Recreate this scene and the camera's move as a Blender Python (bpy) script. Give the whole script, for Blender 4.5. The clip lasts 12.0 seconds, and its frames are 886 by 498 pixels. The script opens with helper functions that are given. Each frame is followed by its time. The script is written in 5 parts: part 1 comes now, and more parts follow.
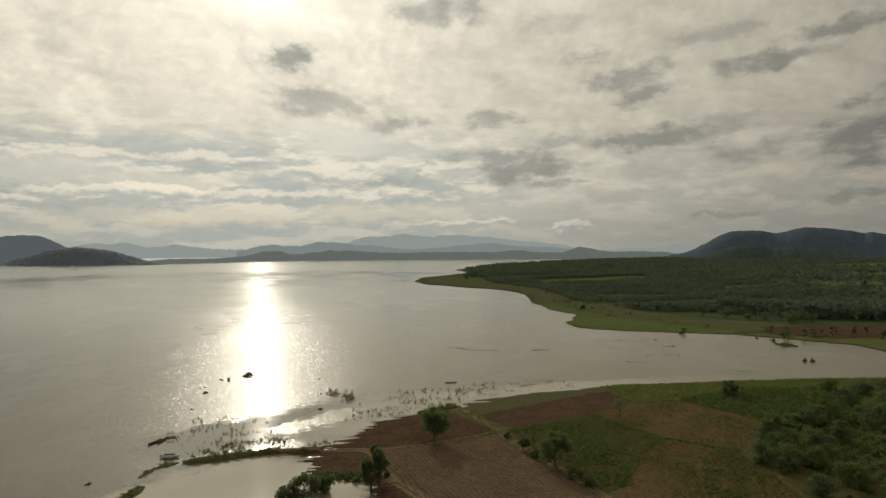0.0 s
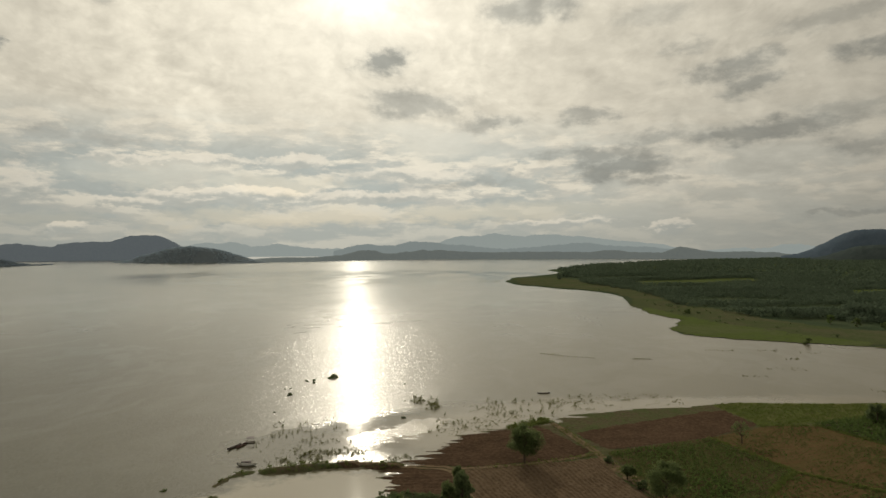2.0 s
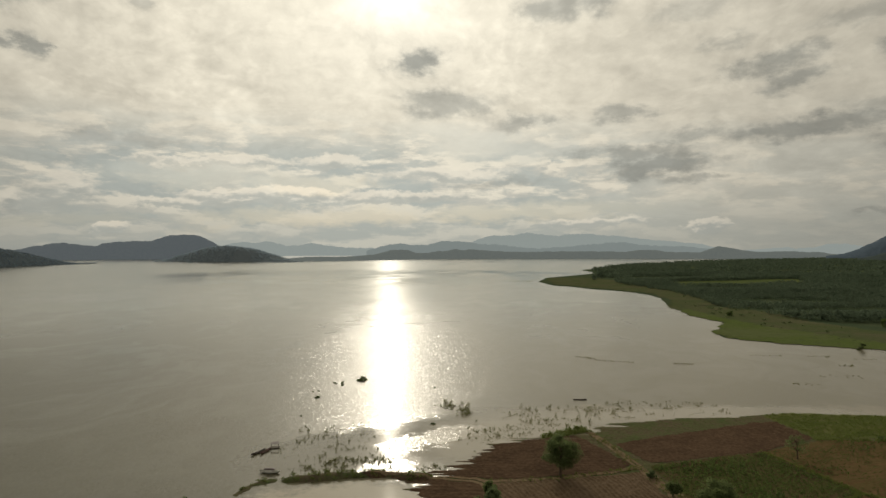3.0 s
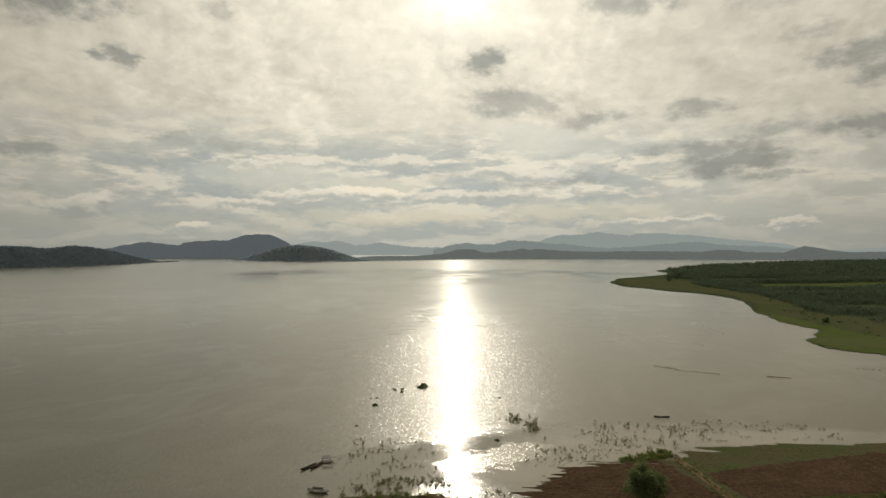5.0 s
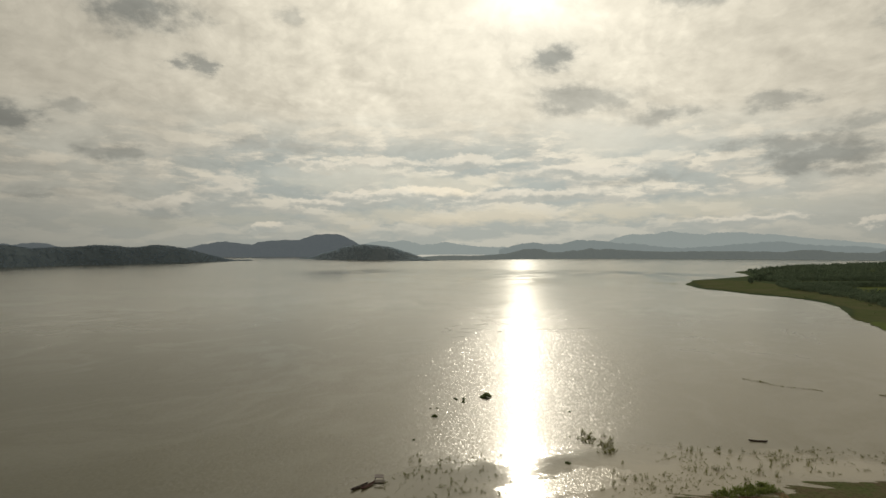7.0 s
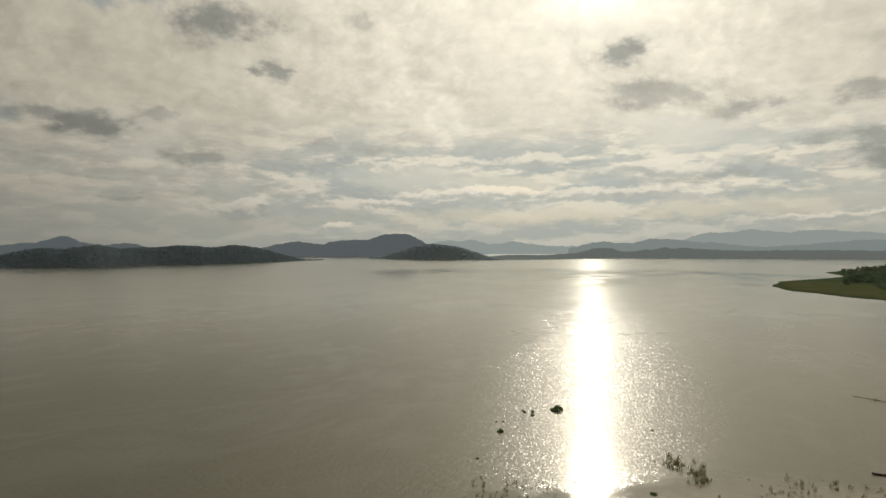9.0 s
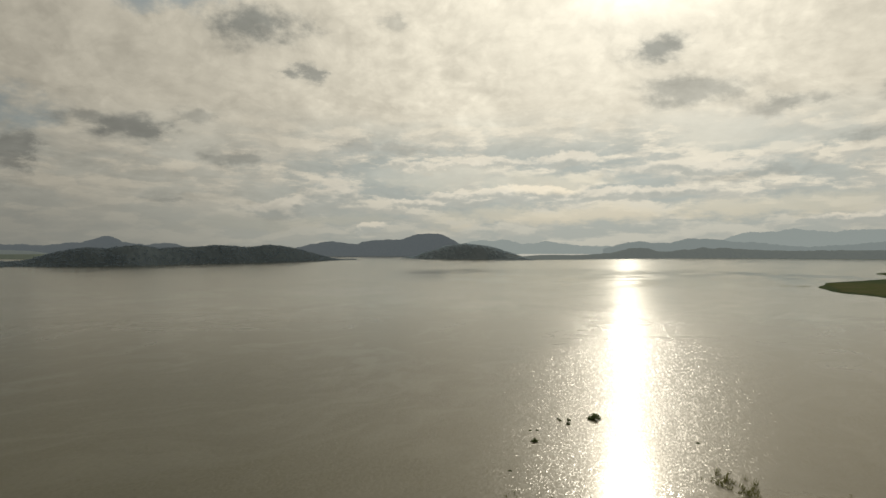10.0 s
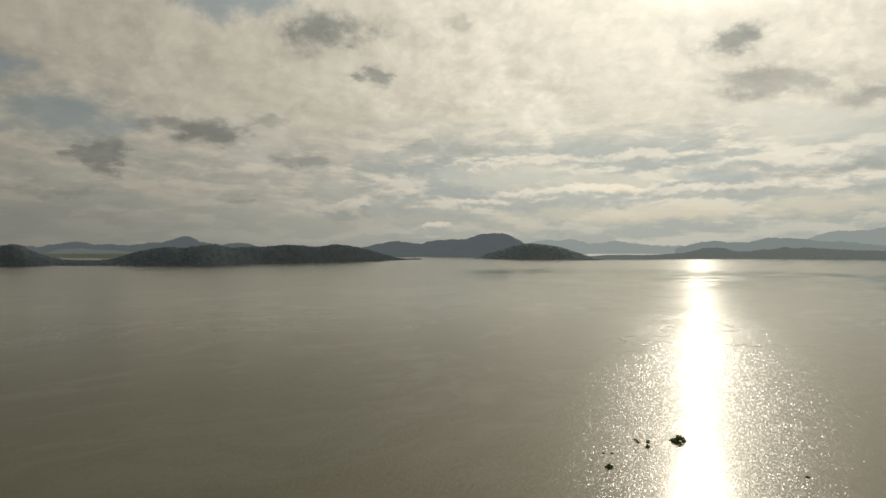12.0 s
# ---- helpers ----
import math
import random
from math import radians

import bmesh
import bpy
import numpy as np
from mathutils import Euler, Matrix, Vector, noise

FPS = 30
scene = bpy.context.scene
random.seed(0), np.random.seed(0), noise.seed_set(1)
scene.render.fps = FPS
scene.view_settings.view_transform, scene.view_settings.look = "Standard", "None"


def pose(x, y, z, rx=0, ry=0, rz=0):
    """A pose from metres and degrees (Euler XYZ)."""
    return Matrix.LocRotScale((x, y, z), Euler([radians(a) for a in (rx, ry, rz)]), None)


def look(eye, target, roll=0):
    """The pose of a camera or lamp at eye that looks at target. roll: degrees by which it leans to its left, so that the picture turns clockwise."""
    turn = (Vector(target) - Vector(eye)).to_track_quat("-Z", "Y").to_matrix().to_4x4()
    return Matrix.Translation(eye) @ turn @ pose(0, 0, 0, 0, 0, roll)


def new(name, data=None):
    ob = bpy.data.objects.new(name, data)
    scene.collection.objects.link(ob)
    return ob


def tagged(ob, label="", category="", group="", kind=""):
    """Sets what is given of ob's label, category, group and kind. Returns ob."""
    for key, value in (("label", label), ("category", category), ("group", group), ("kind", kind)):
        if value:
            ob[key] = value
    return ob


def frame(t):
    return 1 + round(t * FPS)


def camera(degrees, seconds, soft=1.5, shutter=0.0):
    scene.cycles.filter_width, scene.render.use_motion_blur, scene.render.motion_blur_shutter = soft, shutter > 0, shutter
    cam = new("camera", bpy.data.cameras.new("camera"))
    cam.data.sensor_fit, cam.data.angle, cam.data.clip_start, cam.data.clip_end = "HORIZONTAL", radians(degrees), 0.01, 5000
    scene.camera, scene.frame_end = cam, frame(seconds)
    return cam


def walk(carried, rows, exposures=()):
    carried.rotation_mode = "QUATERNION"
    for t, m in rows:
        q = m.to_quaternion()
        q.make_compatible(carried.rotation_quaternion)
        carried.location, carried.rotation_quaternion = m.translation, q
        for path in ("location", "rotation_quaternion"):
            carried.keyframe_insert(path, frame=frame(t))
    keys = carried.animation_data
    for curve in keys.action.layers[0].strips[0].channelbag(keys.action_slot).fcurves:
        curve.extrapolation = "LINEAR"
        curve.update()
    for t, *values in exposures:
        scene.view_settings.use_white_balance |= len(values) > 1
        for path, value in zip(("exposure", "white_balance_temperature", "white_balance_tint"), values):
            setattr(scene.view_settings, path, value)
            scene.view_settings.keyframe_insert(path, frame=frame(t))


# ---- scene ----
# The camera: a drone some 50 m over a lake shore, gliding forward and turning left.
cam = camera(72.5, 12.0)
PATH = [  # seconds, x, y, z, pitch, heading, roll
    (0, 0.00, 0.00, 50.00, 0.30, 0.00, -0.35),
    (0.5, 0.20, 3.56, 50.02, 0.31, 2.21, -0.28),
    (1, 0.26, 7.19, 50.04, 0.31, 4.82, -0.24),
    (1.5, 0.18, 10.87, 50.04, 0.31, 7.06, -0.17),
    (2, -0.03, 14.57, 50.05, 0.30, 8.66, -0.18),
    (2.5, -0.35, 18.28, 50.06, 0.28, 10.19, -0.13),
    (3, -0.78, 21.98, 50.08, 0.26, 11.75, -0.10),
    (5, -3.46, 36.40, 50.23, 0.21, 18.05, 0.03),
    (5.5, -4.35, 39.88, 50.28, 0.21, 19.62, 0.09),
    (6, -5.33, 43.31, 50.35, 0.20, 21.20, 0.13),
    (6.5, -6.39, 46.69, 50.42, 0.19, 22.73, 0.11),
    (7, -7.54, 50.03, 50.50, 0.16, 24.29, 0.14),
    (9, -13.10, 63.20, 50.76, 0.09, 30.69, 0.04),
    (9.5, -14.76, 66.52, 50.78, 0.07, 32.22, 0.05),
    (10, -16.54, 69.90, 50.79, 0.07, 33.79, 0.09),
    (10.5, -18.47, 73.36, 50.76, 0.04, 35.35, 0.06),
    (11, -20.54, 76.93, 50.68, 0.03, 36.87, 0.02),
    (11.5, -22.78, 80.64, 50.56, 0.02, 38.46, 0.09),
    (12, -25.20, 84.53, 50.38, 0.04, 39.93, 0.11),
]
walk(cam, [(t, pose(x, y, z, 90 + p, 0, h) @ pose(0, 0, 0, 0, 0, r)) for t, x, y, z, p, h, r in PATH],
     exposures=((0, 0.0, 6900, 8), (12, 0.0, 6900, 8)))

# ---- light: a veiled low sun ahead, under a broken sheet of cloud ----
SUN_AZ, SUN_EL = -16.8, 25.0  # degrees, clockwise from +y, and up
SUN_DIR = Vector((math.sin(radians(SUN_AZ)) * math.cos(radians(SUN_EL)),
                  math.cos(radians(SUN_AZ)) * math.cos(radians(SUN_EL)), math.sin(radians(SUN_EL))))
sun_data = bpy.data.lights.new("sun", "SUN")
sun_data.energy, sun_data.angle, sun_data.color = 1.05, radians(0.9), (1.0, 0.93, 0.80)
sun = new("sun", sun_data)
sun.matrix_world = look((0, 0, 0), -SUN_DIR)


class Nodes:
    """A short way to write node trees."""

    def __init__(self, tree):
        self.t = tree
        tree.nodes.clear()

    def put(self, kind, _out=0, _set=None, **ins):
        n = self.t.nodes.new(kind)
        given = _set or {}
        if "operation" in given:
            n.operation = given["operation"]
        if "use_clamp" in given:
            n.use_clamp = given["use_clamp"]
        if "interpolation_type" in given:
            n.interpolation_type = given["interpolation_type"]
        if "vector_type" in given:
            n.vector_type = given["vector_type"]
        for k, v in ins.items():
            key = int(k[1:]) if k[0] == "i" and k[1:].isdigit() else k.replace("_", " ")
            self.link(v, n.inputs[key])
        return n.outputs[_out]

    def link(self, v, socket):
        if isinstance(v, bpy.types.NodeSocket):
            self.t.links.new(v, socket)
        else:
            socket.default_value = v[:3] if socket.type == "VECTOR" else v

    def math(self, op, a, b=0.0, c=0.0, clamp=False):
        return self.put("ShaderNodeMath", _set={"operation": op, "use_clamp": clamp}, i0=a, i1=b, i2=c)

    def vmath(self, op, a, b=(0, 0, 0), out=0, **more):
        return self.put("ShaderNodeVectorMath", _out=out, _set={"operation": op}, i0=a, i1=b, **more)

    def scaled(self, a, s):
        return self.put("ShaderNodeVectorMath", _set={"operation": "SCALE"}, i0=a, Scale=s)

    def noise(self, v, scale, detail=4.0, rough=0.55, distort=0.0, out=0):
        return self.put("ShaderNodeTexNoise", _out=out, Vector=v, Scale=scale, Detail=detail, Roughness=rough, Distortion=distort)

    def step(self, v, a, b, lo=0.0, hi=1.0):
        return self.put("ShaderNodeMapRange", _set={"interpolation_type": "SMOOTHSTEP"}, i0=v, i1=a, i2=b, i3=lo, i4=hi)

    def mix(self, f, a, b, blend="MIX"):
        n = self.t.nodes.new("ShaderNodeMix")
        n.data_type, n.blend_type = "RGBA", blend
        self.link(f, n.inputs[0])
        self.link(a, n.inputs[6])
        self.link(b, n.inputs[7])
        return n.outputs[2]


def rgb(r, g, b):
    return (r, g, b, 1.0)


# Dark scud under the sheet: azimuth, elevation, half-width, half-height (degrees), density.
SCUD_AHEAD = [
    (-14.2, 17.6, 2.7, 1.1, 1.0), (-10.6, 13.6, 4.2, 1.2, 0.75), (-4.4, 12.0, 3.6, 0.7, 0.75), (-7.4, 6.5, 4.4, 0.6, 0.6),
    (-0.1, 21.9, 4.0, 1.5, 0.75), (17.0, 15.3, 3.6, 1.0, 0.8), (19.0, 13.8, 3.0, 0.9, 0.8), (19.9, 10.0, 6.6, 0.9, 0.85),
    (5.4, 8.9, 5.0, 1.0, 0.85), (8.0, 7.7, 5.0, 0.9, 0.9), (10.7, 6.3, 2.6, 0.4, 0.7), (11.5, 10.4, 3.2, 0.6, 0.6),
    (5.2, 12.2, 2.6, 0.6, 0.7), (14.0, 17.5, 2.4, 0.6, 0.5),
]
SCUD_EAST = [
    (29.5, 15.5, 3.6, 0.6, 0.8), (33.6, 17.2, 3.6, 0.7, 0.8), (34.6, 8.6, 2.8, 1.9, 0.9), (26.2, 8.2, 3.2, 0.8, 0.65), (34.6, 11.8, 2.4, 0.8, 0.75),
    (24.9, 3.1, 3.0, 0.3, 0.6), (33.8, 4.3, 3.0, 0.4, 0.6), (10.5, 20.5, 3.0, 0.8, 0.4), (24.0, 18.0, 4.6, 0.6, 0.45), (24.5, 11.2, 3.0, 0.6, 0.5),
]
SCUD_WEST = [
    (-50.8, 19.6, 4.0, 1.5, 1.0), (-46.9, 15.9, 1.5, 1.1, 0.9), (-38.4, 20.4, 1.4, 0.8, 0.5), (-56.0, 11.3, 1.9, 0.5, 0.6),
    (-52.6, 8.1, 2.2, 0.5, 0.6), (-37.6, 9.4, 3.0, 0.6, 0.6), (-42.5, 9.4, 2.4, 0.5, 0.55), (-61.4, 10.2, 2.6, 1.3, 1.0),
    (-63.6, 10.6, 3.0, 0.8, 0.8), (-69.6, 7.4, 1.5, 1.5, 0.9), (-72.5, 4.5, 5.6, 0.5, 0.5), (-58.2, 4.1, 3.2, 0.3, 0.5), (-55.3, 4.6, 4.2, 0.5, 0.4), (-49.5, 3.6, 3.0, 0.8, 0.45),
]
# Rifts where blue-grey air shows behind the sheet: azimuth, elevation, half-width, half-height, depth.
RIFTS = [
    (-9.0, 9.9, 5.0, 1.7, 0.75), (-24.8, 6.4, 7.0, 0.8, 0.7), (-35.6, 6.9, 6.2, 0.9, 0.8), (-3.0, 3.8, 12.0, 0.9, 0.6), (-34.1, 6.2, 3.4, 0.5, 0.6),
    (-71.8, 10.8, 4.5, 1.4, 0.9), (-59.0, 21.5, 5.0, 1.5, 0.95), (-78.0, 14.0, 4.0, 1.2, 0.9), (-40.0, 9.3, 4.0, 0.5, 0.7), (-22.0, 3.2, 12.0, 0.8, 0.55),
    (-2.5, 9.3, 3.6, 0.8, 0.5), (-47.0, 2.6, 10.0, 0.6, 0.4),
]
# Cumulus low over the horizon, bright above and grey below: azimuth, elevation, half-width, half-height.
CUMULUS = [
    (-11.8, 7.3, 6.6, 0.8), (-16.5, 5.3, 8.0, 0.6), (-29.0, 4.8, 6.4, 0.7), (2.5, 2.6, 4.6, 0.5), (12.0, 2.2, 1.6, 0.4), (-44.4, 5.1, 3.2, 1.9), (-49.0, 3.9, 3.0, 0.9),
    (-34.8, 4.4, 6.0, 0.5), (-28.0, 5.3, 7.5, 0.6), (-40.6, 2.0, 1.5, 0.5), (-21.5, 8.6, 4.0, 0.7), (-33.0, 8.0, 6.0, 0.5),
]


def build_world():
    world = bpy.data.worlds.new("sky")
    scene.world = world
    world.use_nodes = True
    n = Nodes(world.node_tree)
    way = n.put("ShaderNodeTexCoord")
    sep = n.t.nodes.new("ShaderNodeSeparateXYZ")
    n.t.links.new(way, sep.inputs[0])
    x, y, z = sep.outputs
    zc = n.math("MAXIMUM", z, 0.0)
    # places on the cloud sheet: round the sky, and up it ever more closely packed towards the horizon
    el = n.math("ARCSINE", zc)
    flat = n.math("SQRT", n.math("MAXIMUM", n.math("SUBTRACT", 1.0, n.math("MULTIPLY", z, z)), 0.0001))
    up = n.math("MULTIPLY", n.math("LOGARITHM", n.math("ADD", el, 0.14), math.e), 0.62)
    sheet = n.put("ShaderNodeCombineXYZ", i0=n.math("DIVIDE", x, flat), i1=n.math("DIVIDE", y, flat), i2=up)
    curl = n.vmath("SUBTRACT", n.noise(sheet, 3.0, 3, 0.5, out=1), (0.5, 0.5, 0.5))
    sheet = n.vmath("ADD", sheet, n.vmath("MULTIPLY", curl, (0.07, 0.07, 0.07)))
    side = n.put("ShaderNodeCombineXYZ", i0=n.math("DIVIDE", y, flat), i1=n.math("DIVIDE", n.math("MULTIPLY", x, -1.0), flat), i2=0.55)
    broad = n.noise(sheet, 2.4, 4, 0.5)
    puffs, puffs_up = n.noise(sheet, 8.0, 12, 0.58), n.noise(n.vmath("ADD", sheet, n.scaled(side, 0.016)), 8.0, 12, 0.58)
    curds = n.noise(sheet, 30.0, 6, 0.58)
    # rounded heaps parted by thin creases
    heaps = None
    for size, weight in ((13.0, 0.40), (29.0, 0.30), (64.0, 0.20)):
        k = n.math("MULTIPLY", n.math("ABSOLUTE", n.math("SUBTRACT", n.noise(sheet, size, 1, 0.5), 0.5)), 2 * weight)
        heaps = k if heaps is None else n.math("ADD", heaps, k)
    # angles, frayed by noise so that the clouds have torn edges
    ang = n.put("ShaderNodeCombineXYZ", i0=n.math("ARCTAN2", x, y), i1=el, i2=0.0)
    stretch = n.put("ShaderNodeMapping", Vector=ang, Scale=(1.0, 1.9, 1.0))
    fray = n.vmath("SUBTRACT", n.noise(stretch, 13.0, 11, 0.66, out=1), (0.5, 0.5, 0.5))
    torn = n.vmath("ADD", ang, n.vmath("MULTIPLY", fray, (0.16, 0.055, 0.0)))

    eaten = n.math("ADD", n.math("MULTIPLY", n.math("SUBTRACT", puffs, 0.5), 2.1), n.math("MULTIPLY", n.math("SUBTRACT", curds, 0.5), 1.1))

    def blob(a, e, w, h):
        return n.put("ShaderNodeMapping", _set={"vector_type": "TEXTURE"}, Vector=torn, Location=(radians(a), radians(e), 0),
                     Rotation=(0, 0, radians(2.5)), Scale=(radians(w), radians(h), 1))

    def most(rows, outer, inner):
        best = None
        for a, e, w, h, d in rows:
            b = n.step(n.math("ADD", n.vmath("LENGTH", blob(a, e, 1.08 * w, 1.08 * h), out=1), eaten), outer, inner, 0.0, d)
            best = b if best is None else n.math("MAXIMUM", best, b)
        return best

    dark = most(SCUD_AHEAD + SCUD_EAST + SCUD_WEST, 1.35, 0.32)
    rift = most(RIFTS, 1.4, 0.4)
    # brightness of the cloud sheet, thinner and brighter towards the sun
    toward = n.math("MAXIMUM", n.vmath("DOT_PRODUCT", way, tuple(SUN_DIR), out=1), 0.0)
    lift = n.math("MULTIPLY_ADD", n.math("POWER", toward, 3.5), 0.70, 0.320)
    low = n.step(z, 0.13, 0.03)
    relief = n.math("MULTIPLY", n.math("SUBTRACT", puffs, puffs_up), 0.75)
    heaped = n.step(n.noise(sheet, 2.2, 4, 0.55), 0.40, 0.64, 0.10, 0.55)  # heaped here, smooth veil there
    relief = n.math("ADD", relief, n.math("MULTIPLY", n.math("SUBTRACT", heaps, 0.19), heaped))
    relief = n.math("ADD", relief, n.math("MULTIPLY", n.math("SUBTRACT", broad, 0.5), 0.28))
    relief = n.math("ADD", relief, n.math("MULTIPLY", n.math("SUBTRACT", curds, 0.5), 0.20))
    # wisps drawn out by the wind, crisp along their rims
    drawn = n.vmath("MULTIPLY", n.vmath("ADD", sheet, n.vmath("MULTIPLY", curl, (0.16, 0.16, 0.10))), (1.0, 1.0, 1.25))
    for size, lo, hi, weight in ((3.6, 0.44, 0.57, 0.07), (7.5, 0.46, 0.57, 0.06), (17.0, 0.47, 0.59, 0.05)):
        wisp = n.step(n.noise(drawn, size, 12, 0.60, 0.7), lo, hi)
        relief = n.math("ADD", relief, n.math("MULTIPLY", n.math("SUBTRACT", wisp, 0.5), weight))
    relief = n.math("MULTIPLY", relief, n.math("MULTIPLY_ADD", low, -0.35, 1.0))
    col = n.scaled(rgb(0.822, 0.778, 0.672), n.math("ADD", 1.0, relief))
    # rows of flat heaps low down, bright along their tops, with blue-grey air between
    rows = n.vmath("ADD", n.put("ShaderNodeMapping", Vector=ang, Rotation=(0, 0, radians(2)), Scale=(7.5, 27.0, 1.0)), n.vmath("MULTIPLY", fray, (0.5, 0.35, 0.0)))
    row, row_up = n.noise(rows, 1.0, 10, 0.60), n.noise(n.vmath("ADD", rows, (0.05, 0.30, 0.0)), 1.0, 10, 0.60)
    filled = n.step(row, 0.44, 0.55)
    lit = n.step(n.math("SUBTRACT", row, row_up), -0.05, 0.09)
    heap = n.mix(lit, rgb(0.60, 0.60, 0.555), rgb(0.90, 0.855, 0.745))
    gap = n.scaled(rgb(0.46, 0.51, 0.505), n.math("ADD", 1.0, n.math("MULTIPLY", relief, 0.4)))
    where = n.math("MULTIPLY", n.step(z, 0.235, 0.13), n.step(n.math("ARCTAN2", x, y), radians(14), radians(-6), 0.35, 0.9))
    where = n.math("MULTIPLY", where, n.step(n.math("ARCTAN2", x, y), radians(-56), radians(-40), 0.45, 1.0))
    col = n.mix(where, col, n.mix(filled, gap, heap))
    col = n.mix(rift, col, gap)
    # haze over the horizon
    col = n.mix(n.math("MULTIPLY", n.step(z, 0.11, 0.02), 0.62), col, rgb(0.455, 0.48, 0.455))
    # cumulus
    for a, e, w, h in CUMULUS:
        m = blob(a, e, w, h)
        s3 = n.t.nodes.new("ShaderNodeSeparateXYZ")
        n.t.links.new(m, s3.inputs[0])
        tone = n.mix(n.step(n.math("ADD", s3.outputs[1], n.math("MULTIPLY", n.math("SUBTRACT", curds, 0.5), 2.5)), -0.5, 0.45), rgb(0.53, 0.55, 0.52), rgb(0.86, 0.82, 0.725))
        col = n.mix(n.step(n.math("ADD", n.vmath("LENGTH", m, out=1), n.math("MULTIPLY", eaten, 1.0)), 1.25, 0.75, 0.0, 0.9), col, n.scaled(tone, n.math("ADD", 1.0, n.math("MULTIPLY", relief, 0.5))))
    # scud, thick and grey, with light bleeding through its torn rim
    scud = n.scaled(rgb(0.335, 0.345, 0.325), n.math("ADD", 1.0, n.math("MULTIPLY", relief, 0.9)))
    col = n.mix(n.math("MULTIPLY", dark, 0.92), col, scud)
    edge = n.math("MULTIPLY", n.math("MULTIPLY", dark, n.math("SUBTRACT", 1.0, dark)), 0.25)
    col = n.scaled(col, n.math("MULTIPLY", lift, n.math("ADD", 1.0, edge)))
    # a little of the clear sky behind it all
    sky = n.t.nodes.new("ShaderNodeTexSky")
    sky.sky_type, sky.sun_disc = "NISHITA", False
    sky.sun_elevation, sky.sun_rotation = radians(SUN_EL), radians(SUN_AZ)
    sky.air_density, sky.dust_density, sky.ozone_density = 1.0, 2.0, 1.0
    col = n.mix(n.math("MULTIPLY", rift, 0.15), col, n.scaled(sky.outputs[0], 0.08))
    glow = n.math("MULTIPLY", n.math("POWER", toward, 60.0), 0.14)
    glow = n.math("ADD", glow, n.math("MULTIPLY", n.math("POWER", toward, 420.0), 0.65))
    glow = n.math("MULTIPLY", glow, n.math("SUBTRACT", 1.0, n.math("MULTIPLY", dark, 0.6)))
    col = n.vmath("ADD", col, n.scaled(rgb(1.0, 0.975, 0.90), glow))
    bg = n.put("ShaderNodeBackground", Color=col, Strength=1.0)
    out = n.t.nodes.new("ShaderNodeOutputWorld")
    n.t.links.new(bg, out.inputs[0])


build_world()

# ---- materials ----


def material(name):
    m = bpy.data.materials.new(name)
    m.use_nodes = True
    n = Nodes(m.node_tree)
    return m, n


def finish(n, shader):
    out = n.t.nodes.new("ShaderNodeOutputMaterial")
    n.t.links.new(shader, out.inputs[0])


def principled(n, **ins):
    return n.put("ShaderNodeBsdfPrincipled", **ins)


def bumped(n, height, strength, distance):
    return n.put("ShaderNodeBump", Strength=strength, Distance=distance, Height=height)


def plain(name, c1, c2, scale=3.0, rough=0.7, bump=0.3, metallic=0.0):
    """Two tones mixed at two scales, with a grain."""
    m, n = material(name)
    v = n.put("ShaderNodeTexCoord", _out=3)
    a, b = n.noise(v, scale, 5), n.noise(v, scale * 9, 3)
    f = n.step(n.math("MULTIPLY_ADD", b, 0.4, n.math("MULTIPLY", a, 0.6)), 0.32, 0.68)
    finish(n, principled(n, Base_Color=n.mix(f, rgb(*c1), rgb(*c2)), Roughness=rough, Metallic=metallic,
                         Normal=bumped(n, b, bump, 0.02)))
    return m


def soil(name, c1, c2, c3, scale=0.12, bump=0.6, rows=None):
    """Earth in three tones; rows: (angle, spacing) of plough lines."""
    m, n = material(name)
    v = n.put("ShaderNodeNewGeometry")
    a, b, c = n.noise(v, scale, 6, 0.6, 0.6), n.noise(v, scale * 7, 5, 0.65), n.noise(v, 1.3, 5, 0.7)
    col = n.mix(n.step(a, 0.36, 0.64), rgb(*c1), rgb(*c2))
    col = n.mix(n.step(b, 0.50, 0.72), col, rgb(*c3))
    col = n.mix(n.math("MULTIPLY", n.step(c, 0.45, 0.68), 0.6), col, rgb(*(t * 0.5 for t in c1)))
    col = n.mix(n.math("MULTIPLY", n.step(c, 0.48, 0.30), 0.4), col, rgb(*(t * 1.35 for t in c3)))
    height = n.math("ADD", n.math("MULTIPLY", b, 0.5), n.math("MULTIPLY", c, 0.35))
    if rows:
        r = n.put("ShaderNodeMapping", Vector=v, Rotation=(0, 0, radians(-rows[0])), Scale=(1.0, 1.0, 1.0))
        wob = n.math("MULTIPLY", n.noise(v, 0.05, 2), 5.0)
        s = n.t.nodes.new("ShaderNodeSeparateXYZ")
        n.t.links.new(r, s.inputs[0])
        if rows[1] < 1.5:
            w = n.math("SINE", n.math("MULTIPLY", n.math("ADD", s.outputs[1], wob), 2 * math.pi / rows[1]))
        else:
            w = n.math("MULTIPLY", n.math("SUBTRACT", n.noise(n.vmath("MULTIPLY", r, (0.10, 1.0, 1.0)), 1.6 / rows[1], 5, 0.65), 0.42), 5.0)
        col = n.mix(n.step(w, -0.2, 0.9, 0.0, 0.35), col, rgb(*c3))
        height = n.math("ADD", height, n.math("MULTIPLY", w, 0.4))
    finish(n, principled(n, Base_Color=col, Roughness=1.0, Specular_IOR_Level=0.0, Normal=bumped(n, height, bump, 0.25)))
    return m


